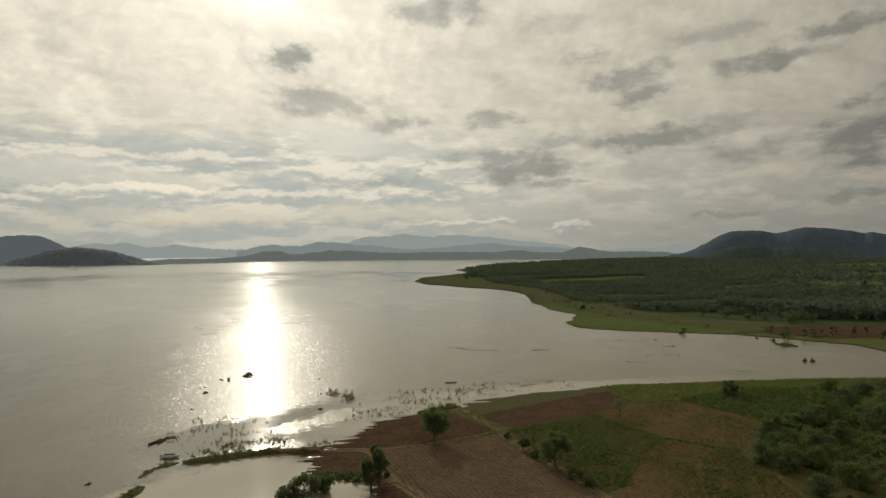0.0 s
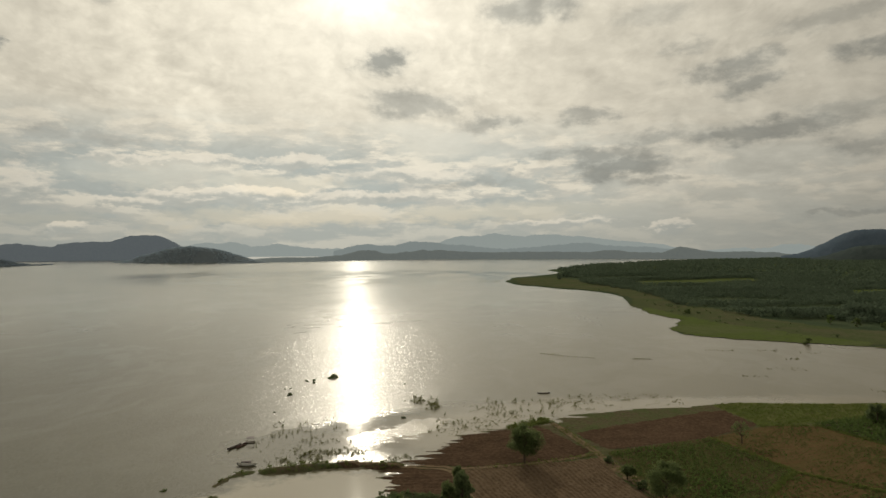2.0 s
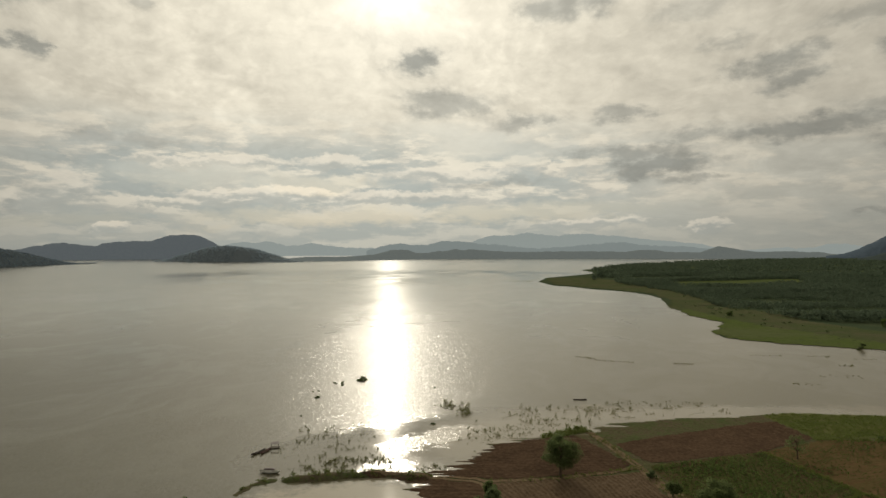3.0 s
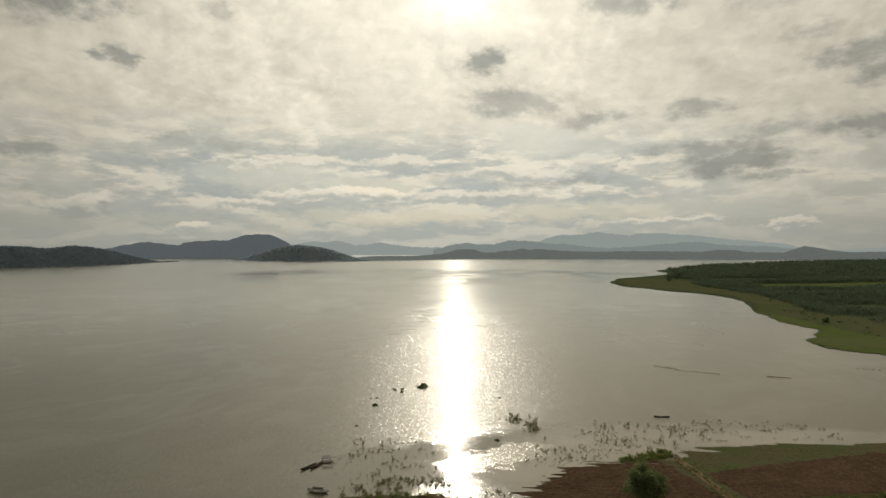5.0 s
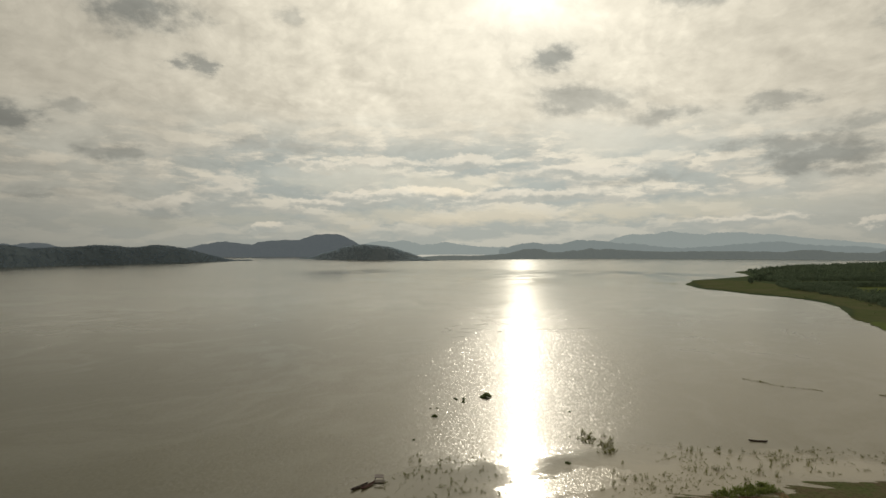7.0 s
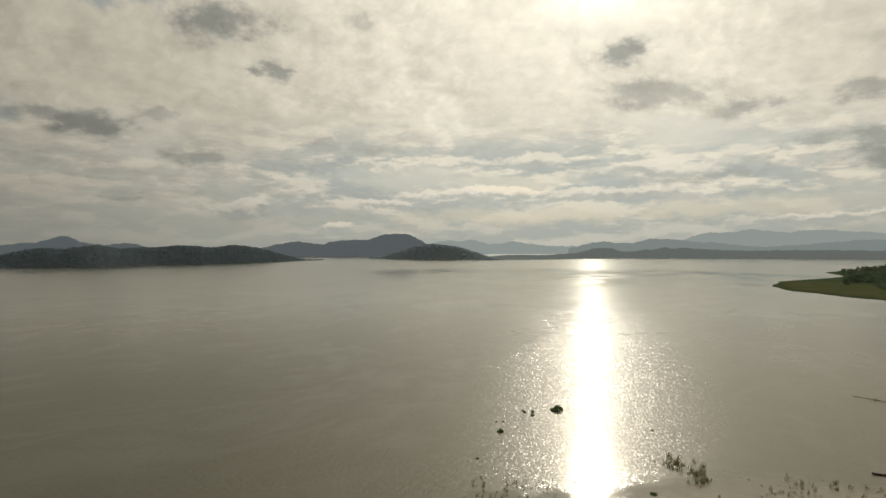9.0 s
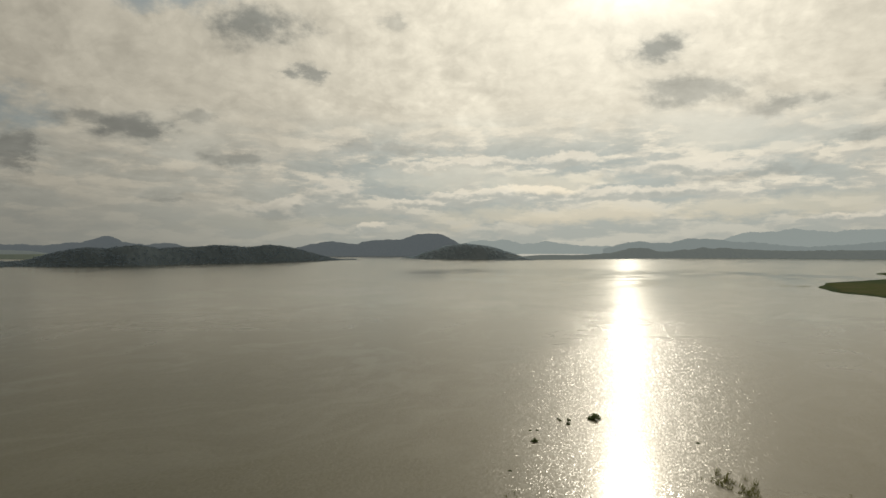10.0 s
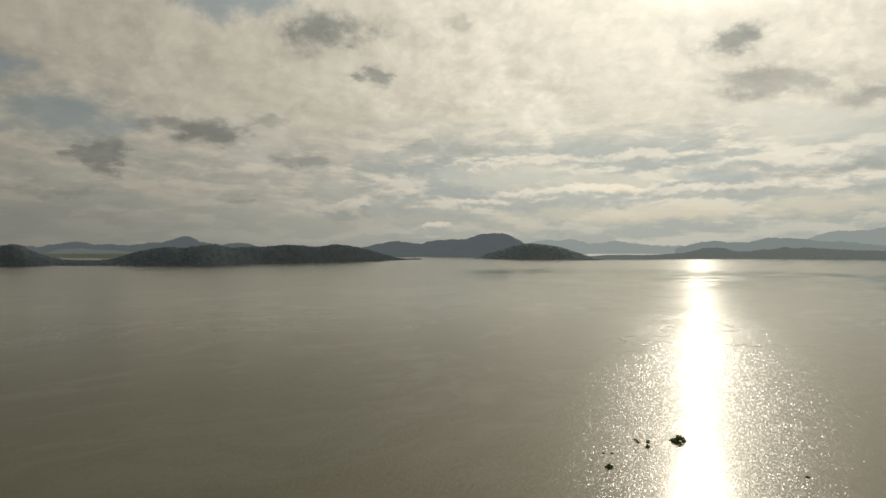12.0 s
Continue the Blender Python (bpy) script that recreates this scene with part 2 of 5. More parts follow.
def leaf(name, c1, c2, through_light=0.35, rough=0.7, gloss=0.12):
    """Leaves that let some light through, each island in its own tone."""
    m, n = material(name)
    isl = n.put("ShaderNodeNewGeometry", _out=8)
    where = n.put("ShaderNodeNewGeometry")
    f = n.math("ADD", n.math("MULTIPLY", isl, 0.55), n.math("MULTIPLY", n.noise(where, 0.09, 3), 0.5), clamp=True)
    col = n.mix(f, rgb(*c1), rgb(*c2))
    d = principled(n, Base_Color=col, Roughness=rough, Specular_IOR_Level=gloss)
    tr = n.put("ShaderNodeBsdfTranslucent", Color=n.scaled(col, 1.9))
    finish(n, n.put("ShaderNodeMixShader", i0=through_light, i1=d, i2=tr))
    return m


def water_material():
    m, n = material("lake_water")
    v = n.put("ShaderNodeNewGeometry")
    far = n.vmath("LENGTH", n.vmath("MULTIPLY", v, (1, 1, 0)), out=1)
    # wind patches: calm and ruffled water in curling streaks
    curl = n.vmath("SUBTRACT", n.noise(v, 0.006, 4, 0.6, out=1), (0.5, 0.5, 0.5))
    swept = n.vmath("ADD", v, n.vmath("MULTIPLY", curl, (170, 170, 0)))
    streak = n.put("ShaderNodeMapping", Vector=swept, Rotation=(0, 0, radians(-28)), Scale=(1.0, 0.45, 1.0))
    wind = n.noise(streak, 0.011, 5, 0.58, 0.9)
    small = n.noise(streak, 0.075, 4, 0.6, 0.6)
    ruffled = n.step(n.math("MULTIPLY_ADD", small, 0.40, n.math("MULTIPLY", wind, 0.60)), 0.38, 0.53)
    # sheltered water among the drowned crops by the shore
    sheltered = None
    torn = n.vmath("SUBTRACT", n.noise(v, 0.10, 8, 0.72, out=1), (0.5, 0.5, 0.5))
    torn = n.vmath("ADD", v, n.vmath("MULTIPLY", torn, (30, 26, 0)))

    def patch(cx, cy, rx, ry, turn, outer, inner):
        e = n.put("ShaderNodeMapping", _set={"vector_type": "TEXTURE"}, Vector=torn, Location=(cx, cy, 0), Rotation=(0, 0, radians(turn)), Scale=(rx, ry, 1))
        return n.step(n.vmath("LENGTH", n.vmath("MULTIPLY", e, (1, 1, 0)), out=1), outer, inner)

    for row in ((-25, 186, 36, 24, 38), (-56, 168, 24, 17, 40), (38, 219, 52, 10, 16)):
        p = patch(*row, 1.35, 0.6)
        sheltered = p if sheltered is None else n.math("MAXIMUM", sheltered, p)
    # an open lane of wind between the drowned rows
    lane = patch(-36, 182, 19, 6.0, 52, 1.2, 0.6)
    sheltered = n.math("MULTIPLY", sheltered, n.math("SUBTRACT", 1.0, lane))
    pond = patch(-42, 119, 27, 30, 0, 1.25, 1.0)
    # pale silt stirred up in the shallows, its tone also carrying mirrored bright sky
    silt_sheen = n.math("MAXIMUM", patch(45, 222, 80, 10, 12, 1.3, 0.5), patch(-20, 188, 40, 18, 40, 1.3, 0.5))
    # slicks of calm water far out, under the sun
    slick = n.put("ShaderNodeMapping", _set={"vector_type": "TEXTURE"}, Vector=v, Location=(-380, 1240, 0), Rotation=(0, 0, radians(8)), Scale=(640, 460, 1))
    slick = n.step(n.vmath("LENGTH", n.vmath("MULTIPLY", slick, (1, 1, 0)), out=1), 1.05, 0.6)
    lines = n.put("ShaderNodeMapping", Vector=swept, Rotation=(0, 0, radians(-30)), Scale=(1.0, 0.40, 1.0))
    slick = n.math("MULTIPLY", slick, n.step(n.noise(lines, 0.014, 5, 0.6, 0.8), 0.42, 0.54))
    calm = n.math("MAXIMUM", n.math("MULTIPLY", sheltered, 0.86), n.math("MULTIPLY", slick, 0.62))
    calm = n.math("MAXIMUM", calm, n.math("MULTIPLY", pond, 0.995))
    ruffled = n.math("MULTIPLY", n.math("MULTIPLY_ADD", ruffled, 0.30, 0.76), n.math("SUBTRACT", 1.0, calm))
    fetch = n.math("ADD", n.step(far, 230, 820, 1.0, 0.57), n.step(far, 1550, 2300, 0.0, 0.05))
    ruffled = n.math("MULTIPLY", ruffled, fetch)
    rip = n.put("ShaderNodeMapping", Vector=v, Rotation=(0, 0, radians(20)), Scale=(0.75, 1.3, 1.0))
    w1 = n.noise(rip, 1.5, 2, 0.5, 0.2)
    w2 = n.noise(rip, 0.8, 2, 0.5, 0.2)
    height = n.math("ADD", n.math("MULTIPLY", w1, 0.16), n.math("MULTIPLY", w2, 0.16))
    nor = n.put("ShaderNodeBump", Strength=n.math("MULTIPLY", n.math("MULTIPLY_ADD", ruffled, 0.09, 0.005), n.step(far, 190, 420, 1.0, 0.04)), Distance=0.8, Height=height)
    # single wavelets, each tilted its own way; farther out only wave groups stand apart
    along = n.put("ShaderNodeMapping", Vector=v, Rotation=(0, 0, radians(SUN_AZ)), Scale=(1.0, 1.0, 1.0))
    tilt = None
    for wide, deep, a, b, c, d in ((0.20, 0.75, 0, 1, 260, 400), (0.34, 2.0, 220, 330, 520, 760), (0.8, 7.0, 460, 700, 6000, 7000)):
        cell = None
        for shift in ((0.0, 0.0, 0.0), (7.31, 2.17, 0.0)):
            q = n.vmath("ADD", n.vmath("MULTIPLY", along, (1 / wide, 1 / deep, 1.0)), shift)
            k = n.put("ShaderNodeTexVoronoi", _out=1, Vector=q, Scale=1.0 + shift[0] * 0.04)
            cell = k if cell is None else n.vmath("ADD", cell, k)
        cell = n.vmath("SUBTRACT", cell, (1.0, 1.0, 1.0))
        cell = n.scaled(cell, n.math("MULTIPLY", n.step(far, a, b), n.step(far, c, d, 1.0, 0.0)))
        tilt = cell if tilt is None else n.vmath("ADD", tilt, cell)
    tilt = n.scaled(n.vmath("MULTIPLY", tilt, (0.20, 0.26, 0.0)), ruffled)
    tilt = n.put("ShaderNodeMapping", Vector=tilt, Rotation=(0, 0, radians(-SUN_AZ)))
    choppy = n.vmath("NORMALIZE", n.vmath("ADD", nor, tilt))
    mud = n.mix(n.step(n.noise(v, 0.006, 4, 0.6), 0.35, 0.65), rgb(0.060, 0.058, 0.027), rgb(0.072, 0.069, 0.033))
    plume = n.step(n.vmath("LENGTH", n.vmath("SUBTRACT", n.vmath("MULTIPLY", torn, (1, 1, 0)), (90, 300, 0)), out=1), 330, 60)
    mud = n.mix(plume, mud, rgb(0.19, 0.168, 0.11))
    mud = n.mix(n.math("MULTIPLY", silt_sheen, 0.9), mud, rgb(0.27, 0.235, 0.16))
    # pond mud paled so that its colour carries the reflected bright clouds
    mud = n.mix(patch(-42, 120, 25, 27, 0, 1.2, 0.9), mud, rgb(0.36, 0.32, 0.235))
    # the wind blows along the sun's line, so waves tilt farther that way than sideways
    downwind = n.put("ShaderNodeCombineXYZ", i0=math.sin(radians(SUN_AZ)), i1=math.cos(radians(SUN_AZ)), i2=0.0)
    skin = dict(Base_Color=mud, IOR=1.45, Specular_Tint=rgb(0.93, 0.915, 0.86))
    swell = principled(n, **skin, Roughness=n.math("POWER", n.math("MULTIPLY_ADD", ruffled, 0.105, 0.0006), 0.5), Anisotropic=0.78, Tangent=downwind, Normal=nor)
    glints = principled(n, **skin, Roughness=n.math("MULTIPLY_ADD", ruffled, 0.21, 0.03), Normal=choppy)
    wide = principled(n, **skin, Roughness=n.math("MULTIPLY_ADD", ruffled, 0.41, 0.03), Normal=nor)
    shine = n.put("ShaderNodeMixShader", i0=n.step(far, 350, 1100, 0.60, 0.12), i1=swell, i2=glints)
    shine = n.put("ShaderNodeMixShader", i0=0.27, i1=shine, i2=wide)
    # the smooth backs of the waves, which mirror the low sky
    backs = n.put("ShaderNodeBsdfAnisotropic", Color=rgb(0.92, 0.905, 0.85), Roughness=n.math("MULTIPLY_ADD", ruffled, n.step(far, 200, 900, 0.17, 0.33), 0.02))
    backs.node.distribution = "BECKMANN"
    mirror = n.math("MULTIPLY", n.put("ShaderNodeFresnel", IOR=1.36), n.step(far, 150, 700, 0.24, 0.80))
    finish(n, n.put("ShaderNodeMixShader", i0=mirror, i1=shine, i2=backs))
    return m


def woods_material(name, c1, c2, scale=0.02, glow=None):
    m, n = material(name)
    v = n.put("ShaderNodeNewGeometry")
    a, b = n.noise(v, scale, 6, 0.65), n.noise(v, scale * 8, 4, 0.6)
    col = n.mix(n.step(n.math("MULTIPLY_ADD", b, 0.5, n.math("MULTIPLY", a, 0.5)), 0.36, 0.64), rgb(*c1), rgb(*c2))
    sh = dict(Base_Color=col, Roughness=0.95, Specular_IOR_Level=0.0, Normal=bumped(n, b, 0.25, 2.0))
    # glow puts far haze, and the lagoon's shine, into the surface as emission
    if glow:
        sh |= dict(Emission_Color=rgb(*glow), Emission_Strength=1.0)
    finish(n, principled(n, **sh))
    return m


M_WATER = water_material()
M_BED = soil("lake_bed_mud", (0.10, 0.08, 0.055), (0.13, 0.10, 0.07), (0.08, 0.07, 0.05))
M_LAND = soil("weedy_earth", (0.111, 0.122, 0.059), (0.139, 0.111, 0.075), (0.084, 0.128, 0.045))
M_PLOUGH_RED = soil("ploughed_brown_earth", (0.123, 0.086, 0.055), (0.154, 0.110, 0.072), (0.204, 0.152, 0.106), rows=(114, 1.1))
M_PLOUGH_DARK = soil("wet_dark_earth", (0.092, 0.061, 0.041), (0.120, 0.079, 0.053), (0.145, 0.100, 0.066))
M_STUBBLE = soil("stubble_earth", (0.141, 0.090, 0.046), (0.174, 0.112, 0.061), (0.101, 0.103, 0.040), rows=(31, 1.8))
M_CROP = soil("crop_earth", (0.086, 0.087, 0.035), (0.114, 0.085, 0.048), (0.068, 0.107, 0.028), rows=None)
M_GRASS = soil("shore_grass", (0.116, 0.143, 0.048), (0.160, 0.161, 0.066), (0.094, 0.114, 0.046))
M_MEADOW = soil("bright_meadow", (0.118, 0.158, 0.050), (0.139, 0.163, 0.072), (0.103, 0.120, 0.058), scale=0.03)
M_TRACK = soil("pale_sandy_track", (0.216, 0.160, 0.100), (0.264, 0.200, 0.132), (0.160, 0.116, 0.072))
# far bank floor, its green lifted in tone to carry haze
M_WOODFLOOR = soil("woodland_floor_hazed", (0.074, 0.103, 0.060), (0.101, 0.122, 0.070), (0.067, 0.094, 0.055), scale=0.02)
M_PASTURE = soil("rough_pasture", (0.103, 0.126, 0.058), (0.134, 0.132, 0.077), (0.083, 0.112, 0.050), scale=0.03)
M_LEAF = leaf("tree_leaves", (0.093, 0.122, 0.052), (0.138, 0.174, 0.071), 0.5)
M_LEAF_DARK = leaf("dark_leaves", (0.080, 0.110, 0.053), (0.127, 0.158, 0.072), 0.45)
M_SHRUB = leaf("shrub_leaves", (0.081, 0.120, 0.037), (0.122, 0.165, 0.057), 0.42)
M_CROPLEAF = leaf("crop_leaves", (0.069, 0.107, 0.030), (0.110, 0.154, 0.048), 0.45)
M_REED = leaf("reed_blades", (0.105, 0.112, 0.042), (0.17, 0.17, 0.07))
M_GRASSBLADE = leaf("grass_blades", (0.102, 0.138, 0.034), (0.162, 0.186, 0.058))
# green crowns lifted and blued: haze over the far bank painted in
M_WOODS = leaf("far_tree_crowns_hazed", (0.106, 0.146, 0.103), (0.166, 0.211, 0.142), 0.15, 1.0, 0.0)
M_BARK = plain("bark", (0.10, 0.075, 0.05), (0.16, 0.12, 0.085), 4.0, 0.9, 0.6)
M_DEADWOOD = plain("weathered_wood", (0.10, 0.085, 0.065), (0.17, 0.15, 0.12), 5.0, 0.9, 0.5)
M_HULL = plain("tarred_boat_planks", (0.045, 0.032, 0.026), (0.085, 0.05, 0.04), 2.5, 0.6, 0.4)
M_HULL_RED = plain("red_brown_boat_planks", (0.10, 0.035, 0.03), (0.15, 0.06, 0.05), 2.5, 0.6, 0.4)
M_THATCH = plain("thatch_and_tarpaulin", (0.09, 0.075, 0.06), (0.14, 0.12, 0.095), 3.0, 0.9, 0.5)
M_WHITE = plain("chalky_white_paint", (0.62, 0.61, 0.57), (0.78, 0.77, 0.73), 2.0, 0.5, 0.15)
# ridge forest: blue distance haze mixed into its base colour
M_HILL = woods_material("hill_forest_hazed", (0.096, 0.132, 0.172), (0.122, 0.160, 0.204))
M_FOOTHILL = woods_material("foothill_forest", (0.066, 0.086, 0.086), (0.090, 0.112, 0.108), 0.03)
# blue hills and ranges: distance haze painted in as emission
M_HILL_HAZE = woods_material("hill_forest_haze_glow", (0.05, 0.06, 0.06), (0.065, 0.075, 0.072), 0.01, (0.078, 0.092, 0.105))
M_RANGE = woods_material("distant_range_haze_glow", (0.06, 0.07, 0.07), (0.07, 0.08, 0.08), 0.004, (0.248, 0.283, 0.285))
M_RANGE_NEAR = woods_material("nearer_range_haze_glow", (0.06, 0.07, 0.07), (0.07, 0.08, 0.08), 0.004, (0.185, 0.216, 0.222))
# far plain: haze painted in as a faint glow
M_MEADOW_FAR = woods_material("far_green_plain_haze_glow", (0.07, 0.085, 0.05), (0.09, 0.10, 0.06), 0.006, (0.06, 0.07, 0.062))
# crowns made pale and blue: haze painted into the leaf colour
M_ISLE_LEAF = leaf("island_crowns_hazed", (0.195, 0.248, 0.305), (0.235, 0.292, 0.350), 0.2, 1.0, 0.0)
M_ISLE_LEAF_FAR = leaf("far_island_crowns_hazed", (0.36, 0.435, 0.50), (0.40, 0.48, 0.545), 0.2, 1.0, 0.0)
# no lamp: the sky mirrored in the lagoon is painted as glow
M_LAGOON = woods_material("far_lagoon_shine_glow", (0.3, 0.3, 0.28), (0.35, 0.35, 0.33), 0.004, (0.42, 0.42, 0.39))
# island floors paled and blued likewise, the farther one more, for haze
M_ISLE_FAR = woods_material("far_island_floor_hazed", (0.17, 0.205, 0.232), (0.20, 0.238, 0.265))
M_ISLE = woods_material("island_floor_hazed", (0.085, 0.110, 0.128), (0.112, 0.140, 0.158))
# emission here paints the haze over the low far shore
M_PLAIN = woods_material("distant_plain_haze_glow", (0.05, 0.06, 0.05), (0.07, 0.08, 0.06), 0.006, (0.105, 0.120, 0.122))

# ---- mesh helpers ----


def mesh_of(name, verts, faces, mat, smooth=False):
    """A mesh from arrays: verts (n, 3), faces (m, 3 or 4)."""
    verts, faces = np.asarray(verts, np.float32), np.asarray(faces, np.int32)
    me = bpy.data.meshes.new(name)
    k = faces.shape[1]
    me.vertices.add(len(verts))
    me.vertices.foreach_set("co", verts.ravel())
    me.loops.add(faces.size)
    me.loops.foreach_set("vertex_index", faces.ravel())
    me.polygons.add(len(faces))
    me.polygons.foreach_set("loop_start", np.arange(len(faces), dtype=np.int32) * k)
    me.update(calc_edges=True)
    me.validate()
    if smooth:
        me.polygons.foreach_set("use_smooth", np.ones(len(faces), bool))
    me.materials.append(mat)
    return me


def part(name, data, parent, label=""):
    """A mesh object under a thing or a part."""
    ob = new(name, data)
    ob.parent = parent
    if label:
        ob["label"] = label
    return ob


def bm_mesh(name, bm, mat, smooth=False):
    me = bpy.data.meshes.new(name)
    bm.to_mesh(me)
    bm.free()
    me.materials.append(mat)
    if smooth:
        me.polygons.foreach_set("use_smooth", np.ones(len(me.polygons), bool))
    return me


def hash2(i, j, seed):
    h = np.sin(i * 127.1 + j * 311.7 + seed * 74.7) * 43758.5453
    return h - np.floor(h)


def vnoise(x, y, seed=0):
    """Smooth value noise, 0 to 1, on arrays."""
    x, y = np.asarray(x, float), np.asarray(y, float)
    i, j = np.floor(x), np.floor(y)
    u, v = x - i, y - j
    u, v = u * u * (3 - 2 * u), v * v * (3 - 2 * v)
    a, b, c, d = hash2(i, j, seed), hash2(i + 1, j, seed), hash2(i, j + 1, seed), hash2(i + 1, j + 1, seed)
    return a + (b - a) * u + (c - a) * v + (a - b - c + d) * u * v


def fbm(x, y, octaves=4, seed=0):
    out, amp, total = 0.0, 1.0, 0.0
    for o in range(octaves):
        out = out + amp * vnoise(x * 2 ** o, y * 2 ** o, seed + o)
        total += amp
        amp *= 0.5
    return out / total


def inside(poly, x, y):
    """Signed distance to a polygon's edge, positive inside."""
    x, y = np.asarray(x, float), np.asarray(y, float)
    d2, odd = np.full(x.shape, 1e18), np.zeros(x.shape, bool)
    for (ax, ay), (bx, by) in zip(poly, poly[1:] + poly[:1]):
        ex, ey = bx - ax, by - ay
        t = np.clip(((x - ax) * ex + (y - ay) * ey) / (ex * ex + ey * ey), 0, 1)
        d2 = np.minimum(d2, (x - ax - t * ex) ** 2 + (y - ay - t * ey) ** 2)
        crosses = (ay > y) != (by > y)
        with np.errstate(divide="ignore", invalid="ignore"):
            odd ^= crosses & (x < ex * (y - ay) / (by - ay if by != ay else 1e-9) + ax)
    d = np.sqrt(d2)
    return np.where(odd, d, -d)


def to_line(line, x, y):
    """Distance to a polyline."""
    x, y = np.asarray(x, float), np.asarray(y, float)
    d2 = np.full(x.shape, 1e18)
    for (ax, ay), (bx, by) in zip(line, line[1:]):
        ex, ey = bx - ax, by - ay
        t = np.clip(((x - ax) * ex + (y - ay) * ey) / (ex * ex + ey * ey), 0, 1)
        d2 = np.minimum(d2, (x - ax - t * ex) ** 2 + (y - ay - t * ey) ** 2)
    return np.sqrt(d2)


def smooth01(x):
    x = np.clip(x, 0, 1)
    return x * x * (3 - 2 * x)


def sheet(name, xs, ys, height, mat, keep=None):
    """A height field over the lines xs, ys."""
    gx, gy = np.meshgrid(xs, ys, indexing="ij")
    gz = height(gx, gy)
    nx, ny = gx.shape
    idx = np.arange(nx * ny).reshape(nx, ny)
    faces = np.stack([idx[:-1, :-1], idx[1:, :-1], idx[1:, 1:], idx[:-1, 1:]], -1).reshape(-1, 4)
    verts = np.stack([gx, gy, gz], -1).reshape(-1, 3)
    if keep is not None:
        ok = keep(gx, gy, gz).ravel()
        faces = faces[ok[faces].any(1)]
        used = np.unique(faces)
        remap = np.zeros(len(verts), int)
        remap[used] = np.arange(len(used))
        verts, faces = verts[used], remap[faces]
    return mesh_of(name, verts, faces, mat, True)


def graded(lo, hi, a, b, step, growth=1.06):
    """Lines from lo to hi: evenly spaced between a and b, wider and wider outside."""
    out = list(np.arange(a, b + 1e-6, step))
    s, v = step, out[-1]
    while v < hi:
        s *= growth
        v += s
        out.append(min(v, hi))
    s, v = step, out[0]
    while v > lo:
        s *= growth
        v -= s
        out.insert(0, max(v, lo))
    return np.array(out)


# ---- the lake and the ground under it ----
bm = bmesh.new()
bmesh.ops.create_grid(bm, x_segments=12, y_segments=12, size=4880)
tagged(new("lake_water", bm_mesh("lake_water", bm, M_WATER)), "wide muddy lake with fine wind ripples", "lake", kind="structure")
bm = bmesh.new()
bmesh.ops.create_grid(bm, x_segments=8, y_segments=8, size=4960)
bmesh.ops.translate(bm, verts=bm.verts, vec=(0, 0, -4))
tagged(new("ground", bm_mesh("ground", bm, M_BED)), "mud bed under the lake, reaching the horizon", "ground", kind="structure")

# ---- the near shore ----
SHORE = [(-48, 60), (-46, 118), (-33, 128), (-34, 139), (-33, 154), (-27, 158), (-22.6, 166), (-19.3, 177), (-11.3, 183.5), (-4.5, 186), (3.5, 194.5),
         (10, 200.5), (16, 205), (23.5, 210.5), (33, 214), (43.6, 218), (55, 222), (67, 227), (89, 229), (112, 232), (135, 235.5), (173, 237),
         (260, 235), (330, 248), (430, 255), (1500, 255), (1500, -300), (-48, -300)]
POND = [(-66, 90), (-63.5, 131), (-58, 141.5), (-50, 146.5), (-43, 149), (-33, 147.5), (-30.5, 141), (-31, 136), (-24, 134.5), (-17.5, 133), (-15.7, 123), (-15, 90)]
DYKE = [(-60.5, 144.8), (-56, 147.2), (-50, 149.6), (-43, 151.8), (-32, 152.6)]
SPIT = [(-68, 112), (-66, 122), (-64.8, 129.3)]
ISLET = [(-68.2, 135.5), (-67.3, 140.5), (-64.8, 144.2)]
ROW_TURN = radians(10)


def near_height(x, y):
    d = inside(SHORE, x, y)
    pond = inside(POND, x, y)
    d = np.minimum(d, -pond)
    wob = (fbm(x * 0.11, y * 0.11, 3, 3) - 0.5) * 6.0
    # drowned plough ridges give the waterline its teeth
    across, along = y * math.cos(ROW_TURN) - x * math.sin(ROW_TURN), x * math.cos(ROW_TURN) + y * math.sin(ROW_TURN)
    teeth = (vnoise(across * 0.62 + 2 * vnoise(x * 0.05, y * 0.05, 9), along * 0.05, 17) + 0.6 * vnoise(across * 1.3, along * 0.09, 18) - 0.8) * 9.0 * smooth01((60 - x) / 20)
    d = d + wob * 0.45 + teeth * np.exp(-np.abs(d) / 7.0) * (0.5 + vnoise(x * 0.35, y * 0.12, 8))
    z = np.where(d > 0, 0.55 * (1 - np.exp(-np.maximum(d, 0) / 14.0)) + 0.004 * np.maximum(d, 0) * 0, 0.075 * d)
    z = np.maximum(z, -2.5)
    z += (fbm(x * 0.5, y * 0.5, 3, 5) - 0.5) * 0.10
    for line, h, w in ((DYKE, 0.9, 1.7), (SPIT, 0.4, 1.3), (ISLET, 0.3, 1.2)):
        q = to_line(line, x, y) + (fbm(x * 0.3, y * 0.3, 3, 7) - 0.5) * 2.2
        z = np.maximum(z, h * (1 - (q / w) ** 2) - 0.05)
    return z


near = new("near_shore_land", sheet("near_shore_land", np.concatenate([np.arange(-90, -46, 0.8), np.arange(-46, 62, 0.6), graded(62, 700, 62, 180, 0.9)]), graded(-120, 262, 116, 244, 0.5), near_height, M_LAND,
                                    lambda x, y, z: z > -0.6))
tagged(near, "weedy farmland shelving gently into the lake", "ground", kind="structure")


